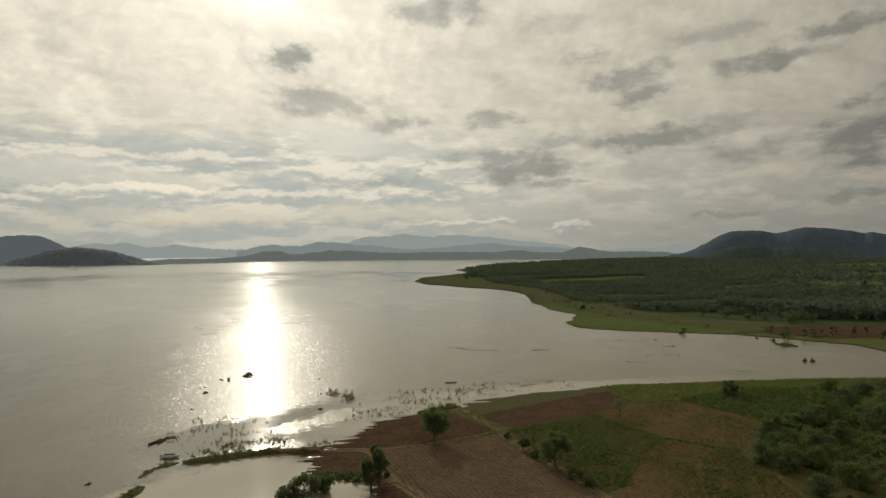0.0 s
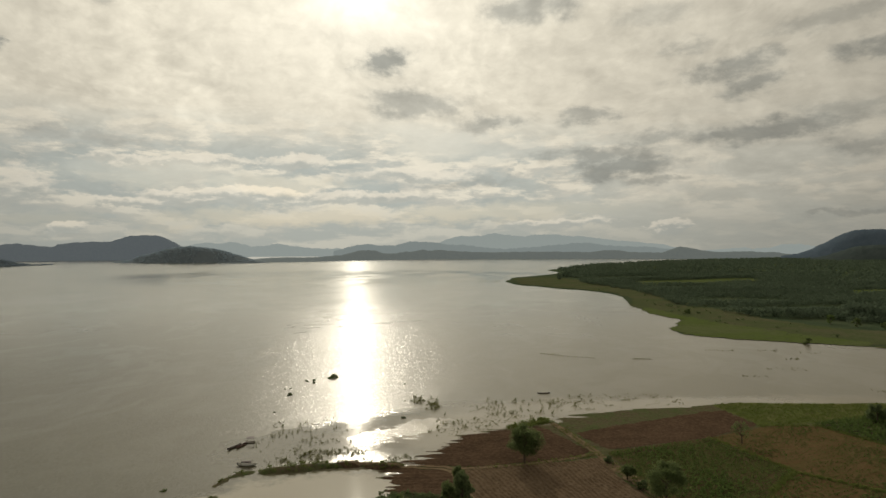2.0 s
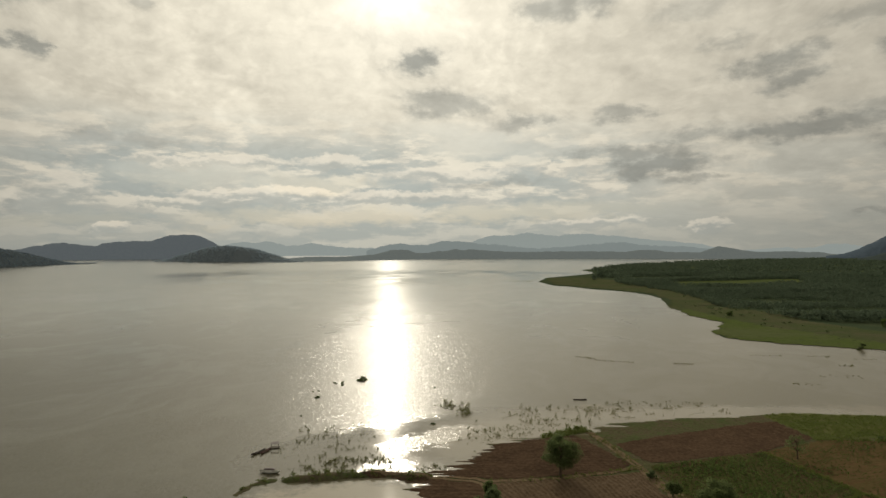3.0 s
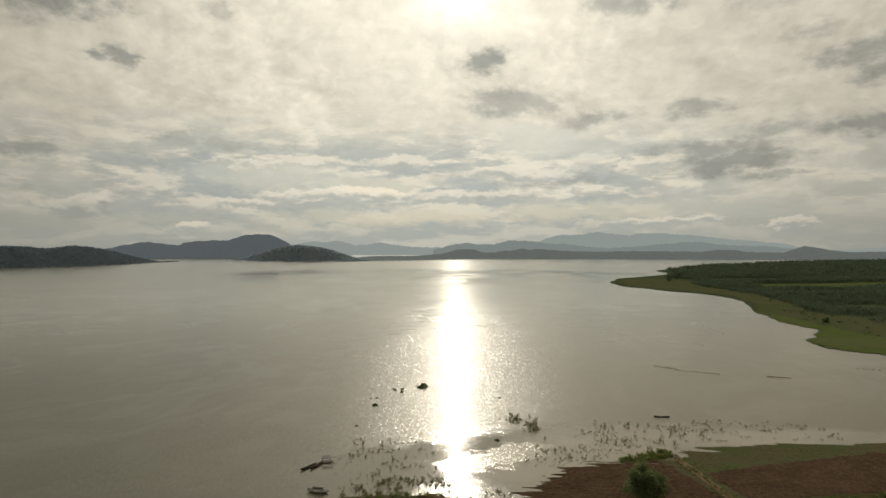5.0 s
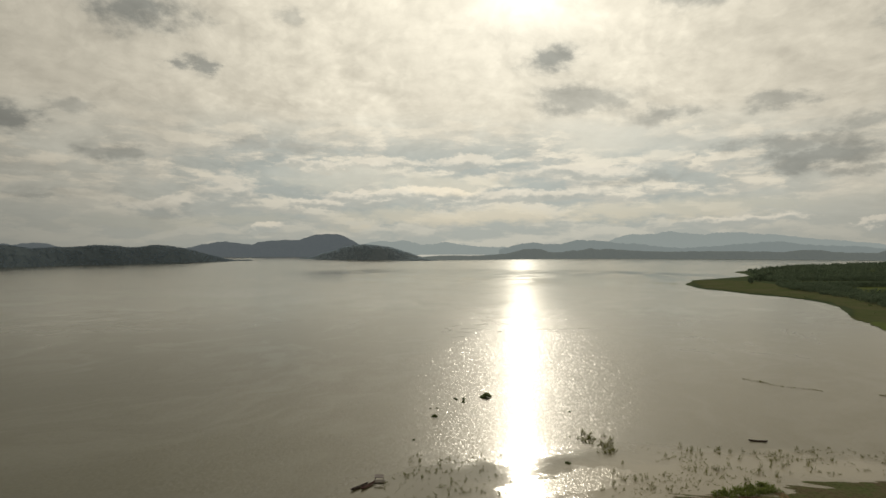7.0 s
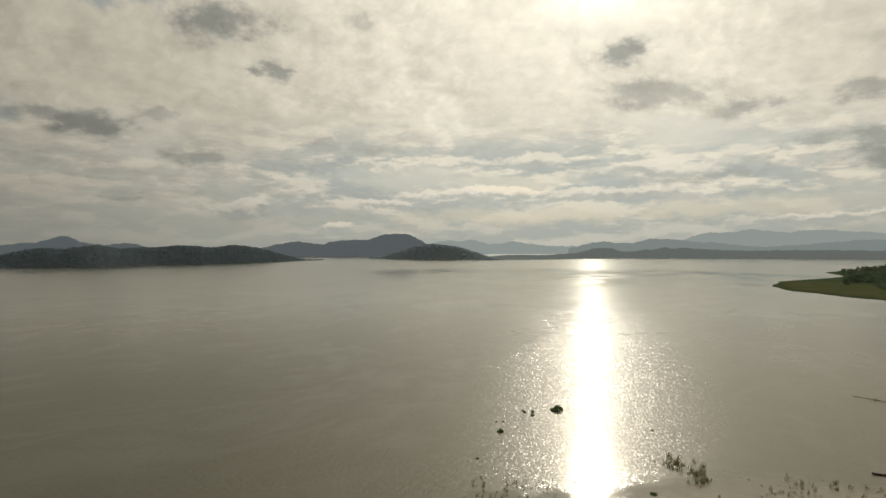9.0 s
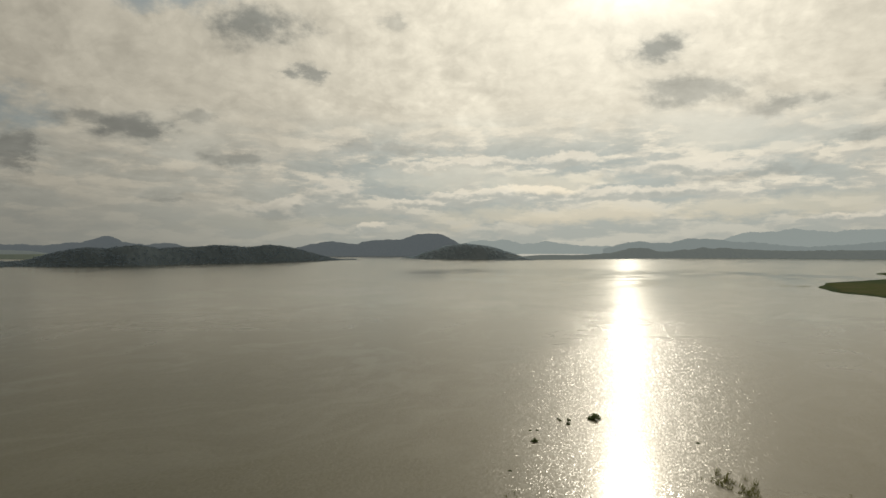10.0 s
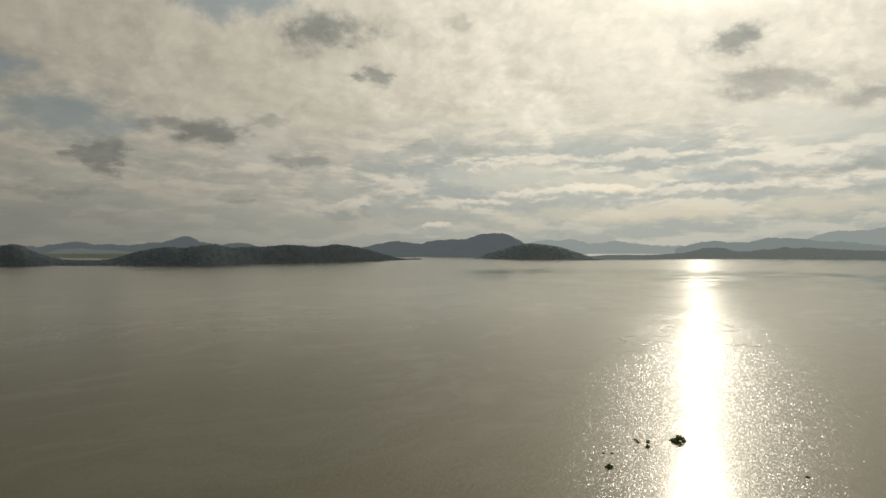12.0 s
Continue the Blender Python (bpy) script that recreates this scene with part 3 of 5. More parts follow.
def field(name, poly, mat, step, label, lift=0.03, ridge=None, fray=0.8, base=near_height):
    """A strip of worked land laid over the ground; ridge: (angle, spacing, height) of its furrows."""
    px, py = [p[0] for p in poly], [p[1] for p in poly]

    def keep(x, y, z):
        return (inside(poly, x, y) + (fbm(x * 0.35, y * 0.35, 3, 11) - 0.5) * fray * 2 > 0) & (z > lift + 0.02)

    def height(x, y):
        z = base(x, y) + lift
        if ridge:
            a = radians(ridge[0])
            across = -x * math.sin(a) + y * math.cos(a) + 1.5 * vnoise(x * 0.05, y * 0.05, 21)
            z = z + ridge[2] * (0.5 + 0.5 * np.sin(2 * math.pi * across / ridge[1])) * (0.6 + 0.8 * vnoise(x * 0.7, y * 0.7, 22))
        return z

    me = sheet(name, np.arange(min(px) - 1, max(px) + 1, step), np.arange(min(py) - 1, max(py) + 1, step), height, mat, keep)
    return tagged(new(name, me), label, "field", kind="structure")


field("ploughed_field_shore", [(-33, 154), (-20, 178), (-11, 184), (0.8, 190.5), (13.2, 168.5), (8, 162.5), (-14, 154)], M_PLOUGH_DARK, 0.24,
      "dark wet ploughed field running into the water", ridge=(12, 1.1, 0.10))
field("pond_field", [(-46, 150.8), (-21, 151.2), (-19, 150), (-17, 144.5), (-13.5, 134.5), (-5.5, 119.5), (-14, 119.5), (-16.5, 134), (-31, 137), (-34, 147)], M_PLOUGH_DARK, 0.25,
      "dark wet earth running into the pond", ridge=(8, 1.8, 0.10))
field("ploughed_field", [(-17.2, 151.2), (8, 160.5), (14.5, 163.5), (18, 151.3), (26, 132.5), (33, 118), (-3, 118), (-12.4, 137.5), (-15.6, 146)], M_PLOUGH_RED, 0.22,
      "red-brown field with fresh plough lines", ridge=(112, 1.0, 0.13))
field("grass_margin", [(8, 199), (32.7, 213.5), (55, 221), (57, 212.5), (20, 190), (10.5, 186)], M_LAND, 0.9, "weedy green-brown field margin by the lake")
field("fallow_field", [(11, 184), (52.5, 212), (58, 214), (62, 199), (45, 184), (18, 171)], M_PLOUGH_DARK, 0.6, "fallow brown field beside a track", lift=0.045,
      ridge=(30, 1.6, 0.08))
field("crop_field", [(17.5, 168), (45, 183.5), (57, 160.6), (48, 148), (38, 128), (33, 124), (27, 140), (21, 156)], M_CROP, 0.6, "green crop field in slanting rows",
      ridge=(33, 1.25, 0.12))
field("stubble_field", [(46.5, 184), (63, 196.5), (79, 199.5), (92.5, 174.6), (73.5, 150), (57.5, 160.6)], M_STUBBLE, 0.7, "brown stubble field with weeds",
      ridge=None)
field("weedy_field", [(48.4, 148), (57.2, 159.8), (72.4, 148.5), (72, 118), (34, 118), (38, 128)], M_STUBBLE, 0.7, "brown and green weedy field in faint rows",
      lift=0.04)
field("shore_meadow", [(57, 222), (67, 227), (111, 232), (190, 236), (190, 212), (125, 216), (83, 205), (63.5, 198)], M_GRASS, 0.9, "bright green grass strip along the lake")


field("bare_earth", [(14.2, 167.2), (15.6, 166.8), (19.4, 157), (23.6, 146.5), (27.6, 138), (26.2, 137.4), (21.4, 146.3), (17.4, 156.6)], M_TRACK, 0.4, "bare pale earth beside the cart track", 0.06, None, 1.0)
field("overgrown_plot", [(73, 118), (74, 134), (73, 147), (87, 161), (94, 174), (122, 193), (126, 214), (200, 212), (200, 100), (80, 100)], M_CROP, 1.0, "rank green growth over an untended plot", 0.035)


def track(name, line, width, label):
    """A farm track of two worn ruts with a weedy middle."""
    px, py = [p[0] for p in line], [p[1] for p in line]

    def keep(x, y, z):
        q = to_line(line, x, y) + (fbm(x * 0.8, y * 0.8, 2, 31) - 0.5) * 0.35
        return (np.abs(q - width * 0.36) < width * 0.17) | ((q < width * 0.3) & (vnoise(x * 0.9, y * 0.9, 33) > 0.8))

    me = sheet(name, np.arange(min(px) - 2, max(px) + 2, 0.25), np.arange(min(py) - 2, max(py) + 2, 0.25),
               lambda x, y: near_height(x, y) + 0.10, M_TRACK, keep)
    return tagged(new(name, me), label, "track", kind="structure")


track("farm_track", [(-44, 152.4), (-32, 152.8), (-21, 152.5), (-18.5, 151), (-16.5, 146), (-13.7, 137.5), (-10.6, 131), (-3, 120)], 2.2, "pale sandy farm track bending along the ploughed field")
track("cart_track", [(2.7, 199), (9.2, 182.4), (14.7, 168), (18.3, 158), (22.3, 146.3), (27.2, 136.5), (33, 120)], 1.5, "pale worn cart track between two fields")
track("field_path", [(-18.6, 152.0), (-3.8, 156.4), (8.2, 162.5), (14.7, 167)], 0.9, "thin grassy path between ploughed fields")

# ---- the far bank with its woods ----
BANK = [(-46, 1185), (-43, 1007), (-21, 919), (57, 813), (86, 763), (98.6, 701), (87, 599), (90.4, 522), (106, 483), (87, 422), (91, 397), (111.5, 379),
        (142, 367), (173, 360), (192, 345), (204.7, 330), (213, 319), (213, 289), (255, 268), (430, 262), (4600, 258), (4600, 4300), (1350, 4150), (950, 3820), (427, 2758),
        (180, 2238), (30, 1690), (62, 1460)]


def bank_height(x, y):
    d = inside(BANK, x, y) + (fbm(x * 0.02, y * 0.02, 4, 41) - 0.5) * 22
    z = np.where(d > 0, 0.5 * (1 - np.exp(-np.maximum(d, 0) / 20)) + 7.0 * smooth01(d / 500), 0.03 * d)
    z = z + (fbm(x * 0.006, y * 0.006, 3, 43) - 0.5) * 6 * smooth01(d / 250)
    return np.maximum(z, -2)


bank = new("far_bank_land", sheet("far_bank_land", graded(-80, 4600, -70, 330, 2.5, 1.05), graded(250, 4300, 262, 1250, 4.0, 1.05), bank_height, M_WOODFLOOR,
                                  lambda x, y, z: z > -1.0))
tagged(bank, "low grassy bank with woods behind it", "ground", kind="structure")
field("bank_pasture", [(88, 600), (110, 612), (152, 570), (166, 480), (186, 430), (235, 400), (240, 372), (172, 366), (130, 385), (112, 440), (106, 483), (90, 522)], M_PASTURE, 2.5,
      "olive and brown rough pasture on the low bank", 0.2, None, 8, bank_height)
field("bank_meadow", [(90, 560), (98, 570), (112, 500), (124, 452), (150, 404), (178, 372), (172, 361), (142, 368), (111, 380), (91, 398), (87, 424), (104, 483), (90, 522)], M_MEADOW, 2.5,
      "bright green meadow on the low bank", 0.25, None, 6, bank_height)
field("bank_grass", [(-42, 1180), (-20, 960), (60, 835), (98, 770), (104, 690), (95, 612), (140, 610), (150, 760), (100, 920), (40, 1190)], M_PASTURE, 4.0,
      "olive grass along the water's edge", 0.3, None, 8, bank_height)
field("bank_fields", [(196, 362), (222, 338), (330, 332), (330, 392), (262, 388), (205, 384)], M_PLOUGH_DARK, 2.5,
      "reddish bare field on the low bank", 0.3, None, 6, bank_height)
field("bank_shore_grass", [(175, 359), (193, 344), (206, 328), (214, 318), (214, 290), (256, 269), (330, 264), (330, 332), (215, 336), (190, 358)], M_GRASS, 2.5,
      "green grass beside the inlet", 0.3, None, 4, bank_height)


# ---- foliage built from arrays ----


def leaf_cloud(rng, centres, radii, count, size, flat=0.8):
    """Leaves scattered round cluster centres: quads as vertices (n * 4, 3)."""
    which = rng.integers(0, len(centres), count)
    d = rng.normal(size=(count, 3))
    d /= np.linalg.norm(d, axis=1)[:, None]
    r = rng.random(count) ** 0.45
    pts = centres[which] + d * (r * radii[which])[:, None] * np.array([1, 1, flat])
    a = rng.normal(size=(count, 3)) + d * 0.3
    a /= np.linalg.norm(a, axis=1)[:, None]
    b = np.cross(a, rng.normal(size=(count, 3)))
    b /= np.linalg.norm(b, axis=1)[:, None] + 1e-9
    s = size * rng.uniform(0.6, 1.3, count)[:, None]
    return np.stack([pts - a * s, pts - b * s * 0.55, pts + a * s, pts + b * s * 0.55], 1)


def quads_mesh(name, quads, mat):
    v = quads.reshape(-1, 3)
    return mesh_of(name, v, np.arange(len(v)).reshape(-1, 4), mat)


def scatter(name, protos, xs, ys, zs, scales, rng, mat):
    """Many copies of small leaf clouds joined into one mesh."""
    out = []
    pick, turn = rng.integers(0, len(protos), len(xs)), rng.uniform(0, 2 * math.pi, len(xs))
    for k, p in enumerate(protos):
        m = pick == k
        if not m.any():
            continue
        c, s, sc = np.cos(turn[m])[:, None, None], np.sin(turn[m])[:, None, None], np.asarray(scales)[m][:, None, None]
        q = p[None] * sc[..., None]
        x = q[..., 0] * c - q[..., 1] * s + np.asarray(xs)[m][:, None, None]
        y = q[..., 0] * s + q[..., 1] * c + np.asarray(ys)[m][:, None, None]
        z = q[..., 2] + np.asarray(zs)[m][:, None, None]
        out.append(np.stack([x, y, z], -1).reshape(-1, 4, 3))
    return quads_mesh(name, np.concatenate(out), mat)


def tube(points, radii, sides=7):
    """A tapered bent tube."""
    v, f = [], []
    for k, (p, r) in enumerate(zip(points, radii)):
        q = points[min(k + 1, len(points) - 1)] - points[max(k - 1, 0)]
        rot = Vector(q).to_track_quat("Z", "Y").to_matrix()
        for s in range(sides):
            a = 2 * math.pi * s / sides
            v.append(Vector(p) + rot @ Vector((r * math.cos(a), r * math.sin(a), 0)))
    for k in range(len(points) - 1):
        for s in range(sides):
            f.append((k * sides + s, k * sides + (s + 1) % sides, (k + 1) * sides + (s + 1) % sides, (k + 1) * sides + s))
    return v, f


def tree(x, y, height, width, seed, label, crown_base=0.3, leaves=2600, mat=None, lean=0.03, leafsize=0.2, z0=None, name="tree", clusters=26, group=""):
    """A tree: bent trunk with limbs, and a ragged crown of leaf clusters at the limbs' ends."""
    rng = np.random.default_rng(seed)
    base = new(name)
    base.location = (x, y, float(near_height(np.array([x]), np.array([y]))[0]) - 0.05 if z0 is None else z0)
    th = height * 0.72
    bend = rng.normal(0, lean * height, 2)
    pts = [np.array([bend[0] * t * t, bend[1] * t * t, th * t]) for t in np.linspace(0, 1, 7)]
    r0 = height * 0.024 + 0.05
    tv, tf = tube(pts, [r0 * (1.25 - t * 0.95) for t in np.linspace(0, 1, 7)])
    trunk = part("trunk", mesh_of("trunk", [tuple(p) for p in tv], tf, M_BARK, True), base)
    centres, radii = [], []
    lo = crown_base * height
    for k in range(clusters):
        t = rng.random()
        zc = lo + (height - lo) * (0.12 + 0.80 * t)
        shape = math.sin(math.pi * (0.18 + 0.72 * t)) ** 0.7
        rr = width * 0.5 * shape * (0.35 + 0.6 * rng.random() ** 0.6)
        a = rng.uniform(0, 2 * math.pi)
        f = min(zc / th, 1.0)
        c = np.array([bend[0] * f * f + rr * math.cos(a), bend[1] * f * f + rr * math.sin(a), zc])
        centres.append(c)
        radii.append(width * rng.uniform(0.13, 0.23))
        if k % 2 == 0:
            f0 = max(0.25, min(0.95, (zc / th) * 0.7))
            start = np.array([bend[0] * f0 * f0, bend[1] * f0 * f0, th * f0])
            mid = (start + c) / 2 + np.array([0, 0, 0.06 * height])
            lv, lf = tube([start, mid, c], [r0 * 0.42, r0 * 0.26, r0 * 0.08], 5)
            part("limb", mesh_of("limb", [tuple(p) for p in lv], lf, M_BARK, True), trunk)
    q = leaf_cloud(rng, np.array(centres), np.array(radii), int(leaves * 1.25), leafsize)
    part("crown", quads_mesh("crown", q, mat or M_LEAF), base)
    return tagged(base, label, "tree", group)


def shrub_proto(seed, leaves, w, h, size, clusters=7, lo=0.25):
    rng = np.random.default_rng(seed)
    c = np.stack([rng.normal(0, 0.30 * w, clusters), rng.normal(0, 0.30 * w, clusters), rng.uniform(lo, 0.85, clusters) * h], 1)
    return leaf_cloud(rng, c, np.full(clusters, 0.26 * (w + h) / 2) * rng.uniform(0.7, 1.3, clusters), leaves, size)


def blade_proto(seed, blades, spread, height, width=0.06):
    """A tuft of upright blades."""
    rng = np.random.default_rng(seed)
    p = np.stack([rng.normal(0, spread, blades), rng.normal(0, spread, blades), np.zeros(blades)], 1)
    tip = p + np.stack([rng.normal(0, 0.25 * height, blades), rng.normal(0, 0.25 * height, blades), height * rng.uniform(0.5, 1.1, blades)], 1)
    a = rng.uniform(0, math.pi, blades)
    s = np.stack([np.cos(a), np.sin(a), np.zeros(blades)], 1) * width
    return np.stack([p - s, p + s, tip + s * 0.3, tip - s * 0.3], 1)


# trees standing in the fields and by the ponds
tree(-2.7, 157.8, 9.4, 7.6, 1, "round leafy tree alone in a ploughed field", 0.16, 6500, clusters=40)
tree(25.4, 139.2, 7.8, 7.6, 2, "leafy tree beside the pale cart track", 0.14, 5200, clusters=36)
tree(19.6, 150.6, 3.4, 3.0, 3, "small bushy tree on the cart track's edge", 0.15, 1500)
tree(52.5, 180.4, 5.4, 4.6, 4, "thin sparse tree on a field boundary", 0.35, 420, None, 0.05, 0.2)
tree(97.2, 205.5, 5.6, 5.0, 5, "compact dark tree at the meadow's edge", 0.1, 3200, M_LEAF_DARK)
for k, (x, y, h, w) in enumerate(((-14.3, 131.5, 8.5, 4.0), (-13.5, 125, 9.5, 4.4), (-15.5, 127.5, 7.0, 4.2), (-28.5, 122.5, 6.5, 6.0), (-25.5, 126.5, 4.6, 4.8), (-31.5, 121, 4.5, 4.5))):
    tree(x, y, h, w, 20 + k, "leafy tree on the bank of the pond", 0.18, 2800, (M_LEAF, M_LEAF_DARK)[k % 2], group="pond trees")
for k, (x, y, h, w) in enumerate(((74, 141, 5, 6), (78.5, 143, 6.5, 5.5), (80.5, 150, 7.5, 5), (77, 136.5, 6, 6.5), (84, 139, 5.5, 7), (90.5, 149.5, 5.5, 6), (101, 153.5, 6.5, 4.5),
                                    (88.6, 163.5, 5.5, 4.5), (101, 169, 5, 6), (106, 172, 5.5, 6.5), (112, 176, 6, 7), (119, 168, 6.5, 7), (126, 176, 6, 8), (132, 206, 5.5, 7),
                                    (141, 204, 5, 7), (150, 206, 5.5, 8), (118, 190, 5, 7), (128, 192, 5.5, 7.5), (140, 190, 5.5, 8), (84.5, 126.5, 5, 6), (75.5, 122, 4, 5), (85.3, 155.5, 7.5, 4.2))):
    tree(x, y, h, w, 50 + k, "dense green bushy tree in the overgrown plot", 0.08, 2400, (M_LEAF, M_SHRUB, M_LEAF_DARK)[k % 3], group="bushy trees of the overgrown plot")

for k, (x, y, h, w) in enumerate(((22.0, 145.0, 2.0, 2.4), (28.6, 131.5, 2.4, 3.4), (30.6, 127.4, 2.0, 3.2), (16.6, 160.6, 1.6, 2.2))):
    tree(x, y, h, w, 90 + k, "low dark bush on the edge of a field", 0.05, 700, M_LEAF_DARK, 0.03, 0.18, name="bush", clusters=14, group="bushes along the cart track")

rng = np.random.default_rng(7)


def spots(poly, count, min_z=0.05, base=near_height, clump=None):
    """Random places inside an outline, thinned into clumps where asked."""
    px, py = [p[0] for p in poly], [p[1] for p in poly]
    x, y = rng.uniform(min(px), max(px), count), rng.uniform(min(py), max(py), count)
    ok = inside(poly, x, y) > 0
    if clump:
        ok &= fbm(x * clump[0], y * clump[0], 3, 61) > clump[1]
    x, y = x[ok], y[ok]
    z = base(x, y)
    ok = z > min_z
    return x[ok], y[ok], z[ok]


def in_rows(poly, angle, gap, every, jitter=0.15, base=near_height, keep=1.0):
    """Places in planted rows inside an outline."""
    px, py = [p[0] for p in poly], [p[1] for p in poly]
    cx, cy = (min(px) + max(px)) / 2, (min(py) + max(py)) / 2
    r = math.hypot(max(px) - min(px), max(py) - min(py)) / 2
    u, v = np.meshgrid(np.arange(-r, r, every), np.arange(-r, r, gap))
    u, v = u.ravel() + rng.normal(0, jitter, u.size), v.ravel() + rng.normal(0, jitter, u.size)
    a = radians(angle)
    x, y = cx + u * math.cos(a) - v * math.sin(a), cy + u * math.sin(a) + v * math.cos(a)
    ok = (inside(poly, x, y) > 0) & (rng.random(x.size) < keep)
    x, y = x[ok], y[ok]
    z = base(x, y)
    return x, y, z


def stuff(name, mesh, label, category):
    return tagged(new(name, mesh), label, category, kind="stuff")


PLANTS = [shrub_proto(100 + k, 16, 0.8, 0.7, 0.22, 4) for k in range(5)]
BUSHES = [shrub_proto(120 + k, 64, 2.0, 1.7, 0.33, 8) for k in range(5)]
TUFTS = [blade_proto(140 + k, 11, 0.35, 0.7, 0.07) for k in range(5)]
REEDS = [blade_proto(160 + k, 9, 0.16, 0.9, 0.04) for k in range(5)]

x, y, z = in_rows([(18, 167), (45, 183), (57, 160.6), (48, 148), (38, 128), (33, 126), (28, 140), (21, 156)], 33, 1.25, 0.6, 0.2, keep=0.8)
w = fbm(x * 0.08, y * 0.08, 3, 71)
stuff("crop_rows", scatter("crop_rows", PLANTS, x, y, z + 0.05, 0.62 + 1.3 * np.clip(w - 0.30, 0, 1), rng, M_CROPLEAF), "low leafy crop plants in rows", "crop")
x, y, z = in_rows([(78.5, 201), (106, 217), (125, 216.5), (121, 193), (93.5, 175)], 34, 1.4, 0.8, 0.2, keep=0.9)
stuff("dense_crop", scatter("dense_crop", PLANTS, x, y, z, rng.uniform(1.0, 1.7, len(x)), rng, M_CROPLEAF), "dense knee-high green crop plants", "crop")
x, y, z = in_rows([(90, 147), (103, 166), (130, 171), (175, 171), (175, 112), (89, 112), (89, 132)], 36, 3.0, 1.2, 0.35, keep=0.85)
stuff("shrub_rows", scatter("shrub_rows", BUSHES, x, y, z, rng.uniform(0.55, 1.0, len(x)), rng, M_SHRUB), "rows of low green shrubs", "shrubs")
x, y, z = spots([(76, 112), (75, 134), (74, 146), (86, 160), (94, 174), (122, 192), (125, 215), (175, 214), (175, 172), (128, 172), (104, 168), (90, 150), (87, 134), (88, 112)], 4200, clump=(0.1, 0.36))
stuff("undergrowth", scatter("undergrowth", BUSHES, x, y, z, rng.uniform(0.5, 1.3, len(x)), rng, M_SHRUB), "tangled green undergrowth between bushy trees", "undergrowth")
x, y, z = in_rows([(48.5, 147), (57, 159), (72, 148), (71.5, 118), (35, 118), (38.5, 127)], 35, 1.5, 0.55, 0.22, keep=0.7)
w = fbm(x * 0.09, y * 0.09, 3, 73)
stuff("weed_rows", scatter("weed_rows", PLANTS, x, y, z + 0.03, np.clip(0.25 + 1.6 * (w - 0.32), 0.12, 0.9), rng, M_CROPLEAF), "patchy low green plants in faint rows", "crop")
x, y, z = in_rows([(47, 183.5), (63, 196), (78.5, 199), (92, 174.5), (73.5, 150.5), (58, 161)], 28, 1.6, 0.6, 0.25, keep=0.6)
w = fbm(x * 0.07, y * 0.11, 3, 75)
stuff("stubble_rows", scatter("stubble_rows", PLANTS, x, y, z + 0.03, np.clip(0.12 + 1.5 * (w - 0.36), 0.08, 0.7), rng, M_CROPLEAF), "thin green regrowth in rows of stubble", "crop")
for line, n_tufts in (([(45.8, 183.8), (51.5, 172.5), (57.3, 160.4), (52.5, 154), (48, 147.8), (38, 127.5)], 330), ([(57.3, 160.4), (65, 154.6), (73, 149)], 150), ([(62.6, 197.5), (79, 200.3), (86, 187.5), (93, 174.6)], 260)):
    k, t = rng.integers(0, len(line) - 1, n_tufts), rng.random(n_tufts)
    L = np.array(line)
    p = L[k] + (L[k + 1] - L[k]) * t[:, None] + rng.normal(0, 0.35, (n_tufts, 2))
    stuff("boundary_grass", scatter("boundary_grass", TUFTS, p[:, 0], p[:, 1], near_height(p[:, 0], p[:, 1]), rng.uniform(0.5, 1.0, n_tufts), rng, M_GRASSBLADE), "grassy boundary strip between two plots", "grass")
x, y, z = spots([(46, 184), (79, 200), (93, 174), (73, 148), (72, 118), (34, 118), (57, 160)], 9000, clump=(0.12, 0.42))
stuff("field_weeds", scatter("field_weeds", PLANTS, x, y, z, rng.uniform(0.15, 0.45, len(x)), rng, M_CROPLEAF), "scattered weeds in stubble", "weeds")
x, y, z = spots([(57, 222), (67, 227), (111, 232), (190, 236), (190, 212), (125, 216), (83, 205), (63.5, 198)], 9000)
stuff("meadow_grass", scatter("meadow_grass", TUFTS, x, y, z, rng.uniform(0.4, 0.9, len(x)), rng, M_GRASSBLADE), "bright green shore grass", "grass")
x, y, z = spots([(-70, 98), (-70, 145), (-60, 150), (-30, 157), (-30, 148), (-45, 147), (-58, 140), (-62, 120), (-64, 98)], 2600, 0.15)
stuff("dyke_grass", scatter("dyke_grass", TUFTS + [b * 0.5 for b in BUSHES[:2]], x, y, z - 0.05, rng.uniform(0.5, 1.05, len(x)), rng, M_GRASSBLADE), "tall green grass on the narrow dyke", "grass")
x, y, z = spots([(-32, 136), (-24, 137), (-16, 135), (-16, 131), (-24, 132.5), (-32, 133)], 130, -1)
stuff("pond_hedge", scatter("pond_hedge", BUSHES, x, y, np.maximum(z, 0) - 0.1, rng.uniform(0.4, 0.75, len(x)), rng, M_LEAF_DARK), "low leafy hedge between two ponds", "hedge")
for line, n_tufts in (([(2.7, 199), (9.2, 182.4), (14.7, 168), (18.3, 158), (22.3, 146.3), (27.2, 136.5), (33, 120)], 420), ([(-18.6, 152), (-3.8, 156.4), (8.2, 162.5), (14.7, 167)], 160)):
    k, t = rng.integers(0, len(line) - 1, n_tufts), rng.random(n_tufts)
    L = np.array(line)
    p = L[k] + (L[k + 1] - L[k]) * t[:, None] + rng.normal(0, 0.9, (n_tufts, 2))
    stuff("track_weeds", scatter("track_weeds", PLANTS + TUFTS, p[:, 0], p[:, 1], near_height(p[:, 0], p[:, 1]), rng.uniform(0.25, 0.7, n_tufts), rng, M_GRASSBLADE), "weeds along a farm track", "weeds")

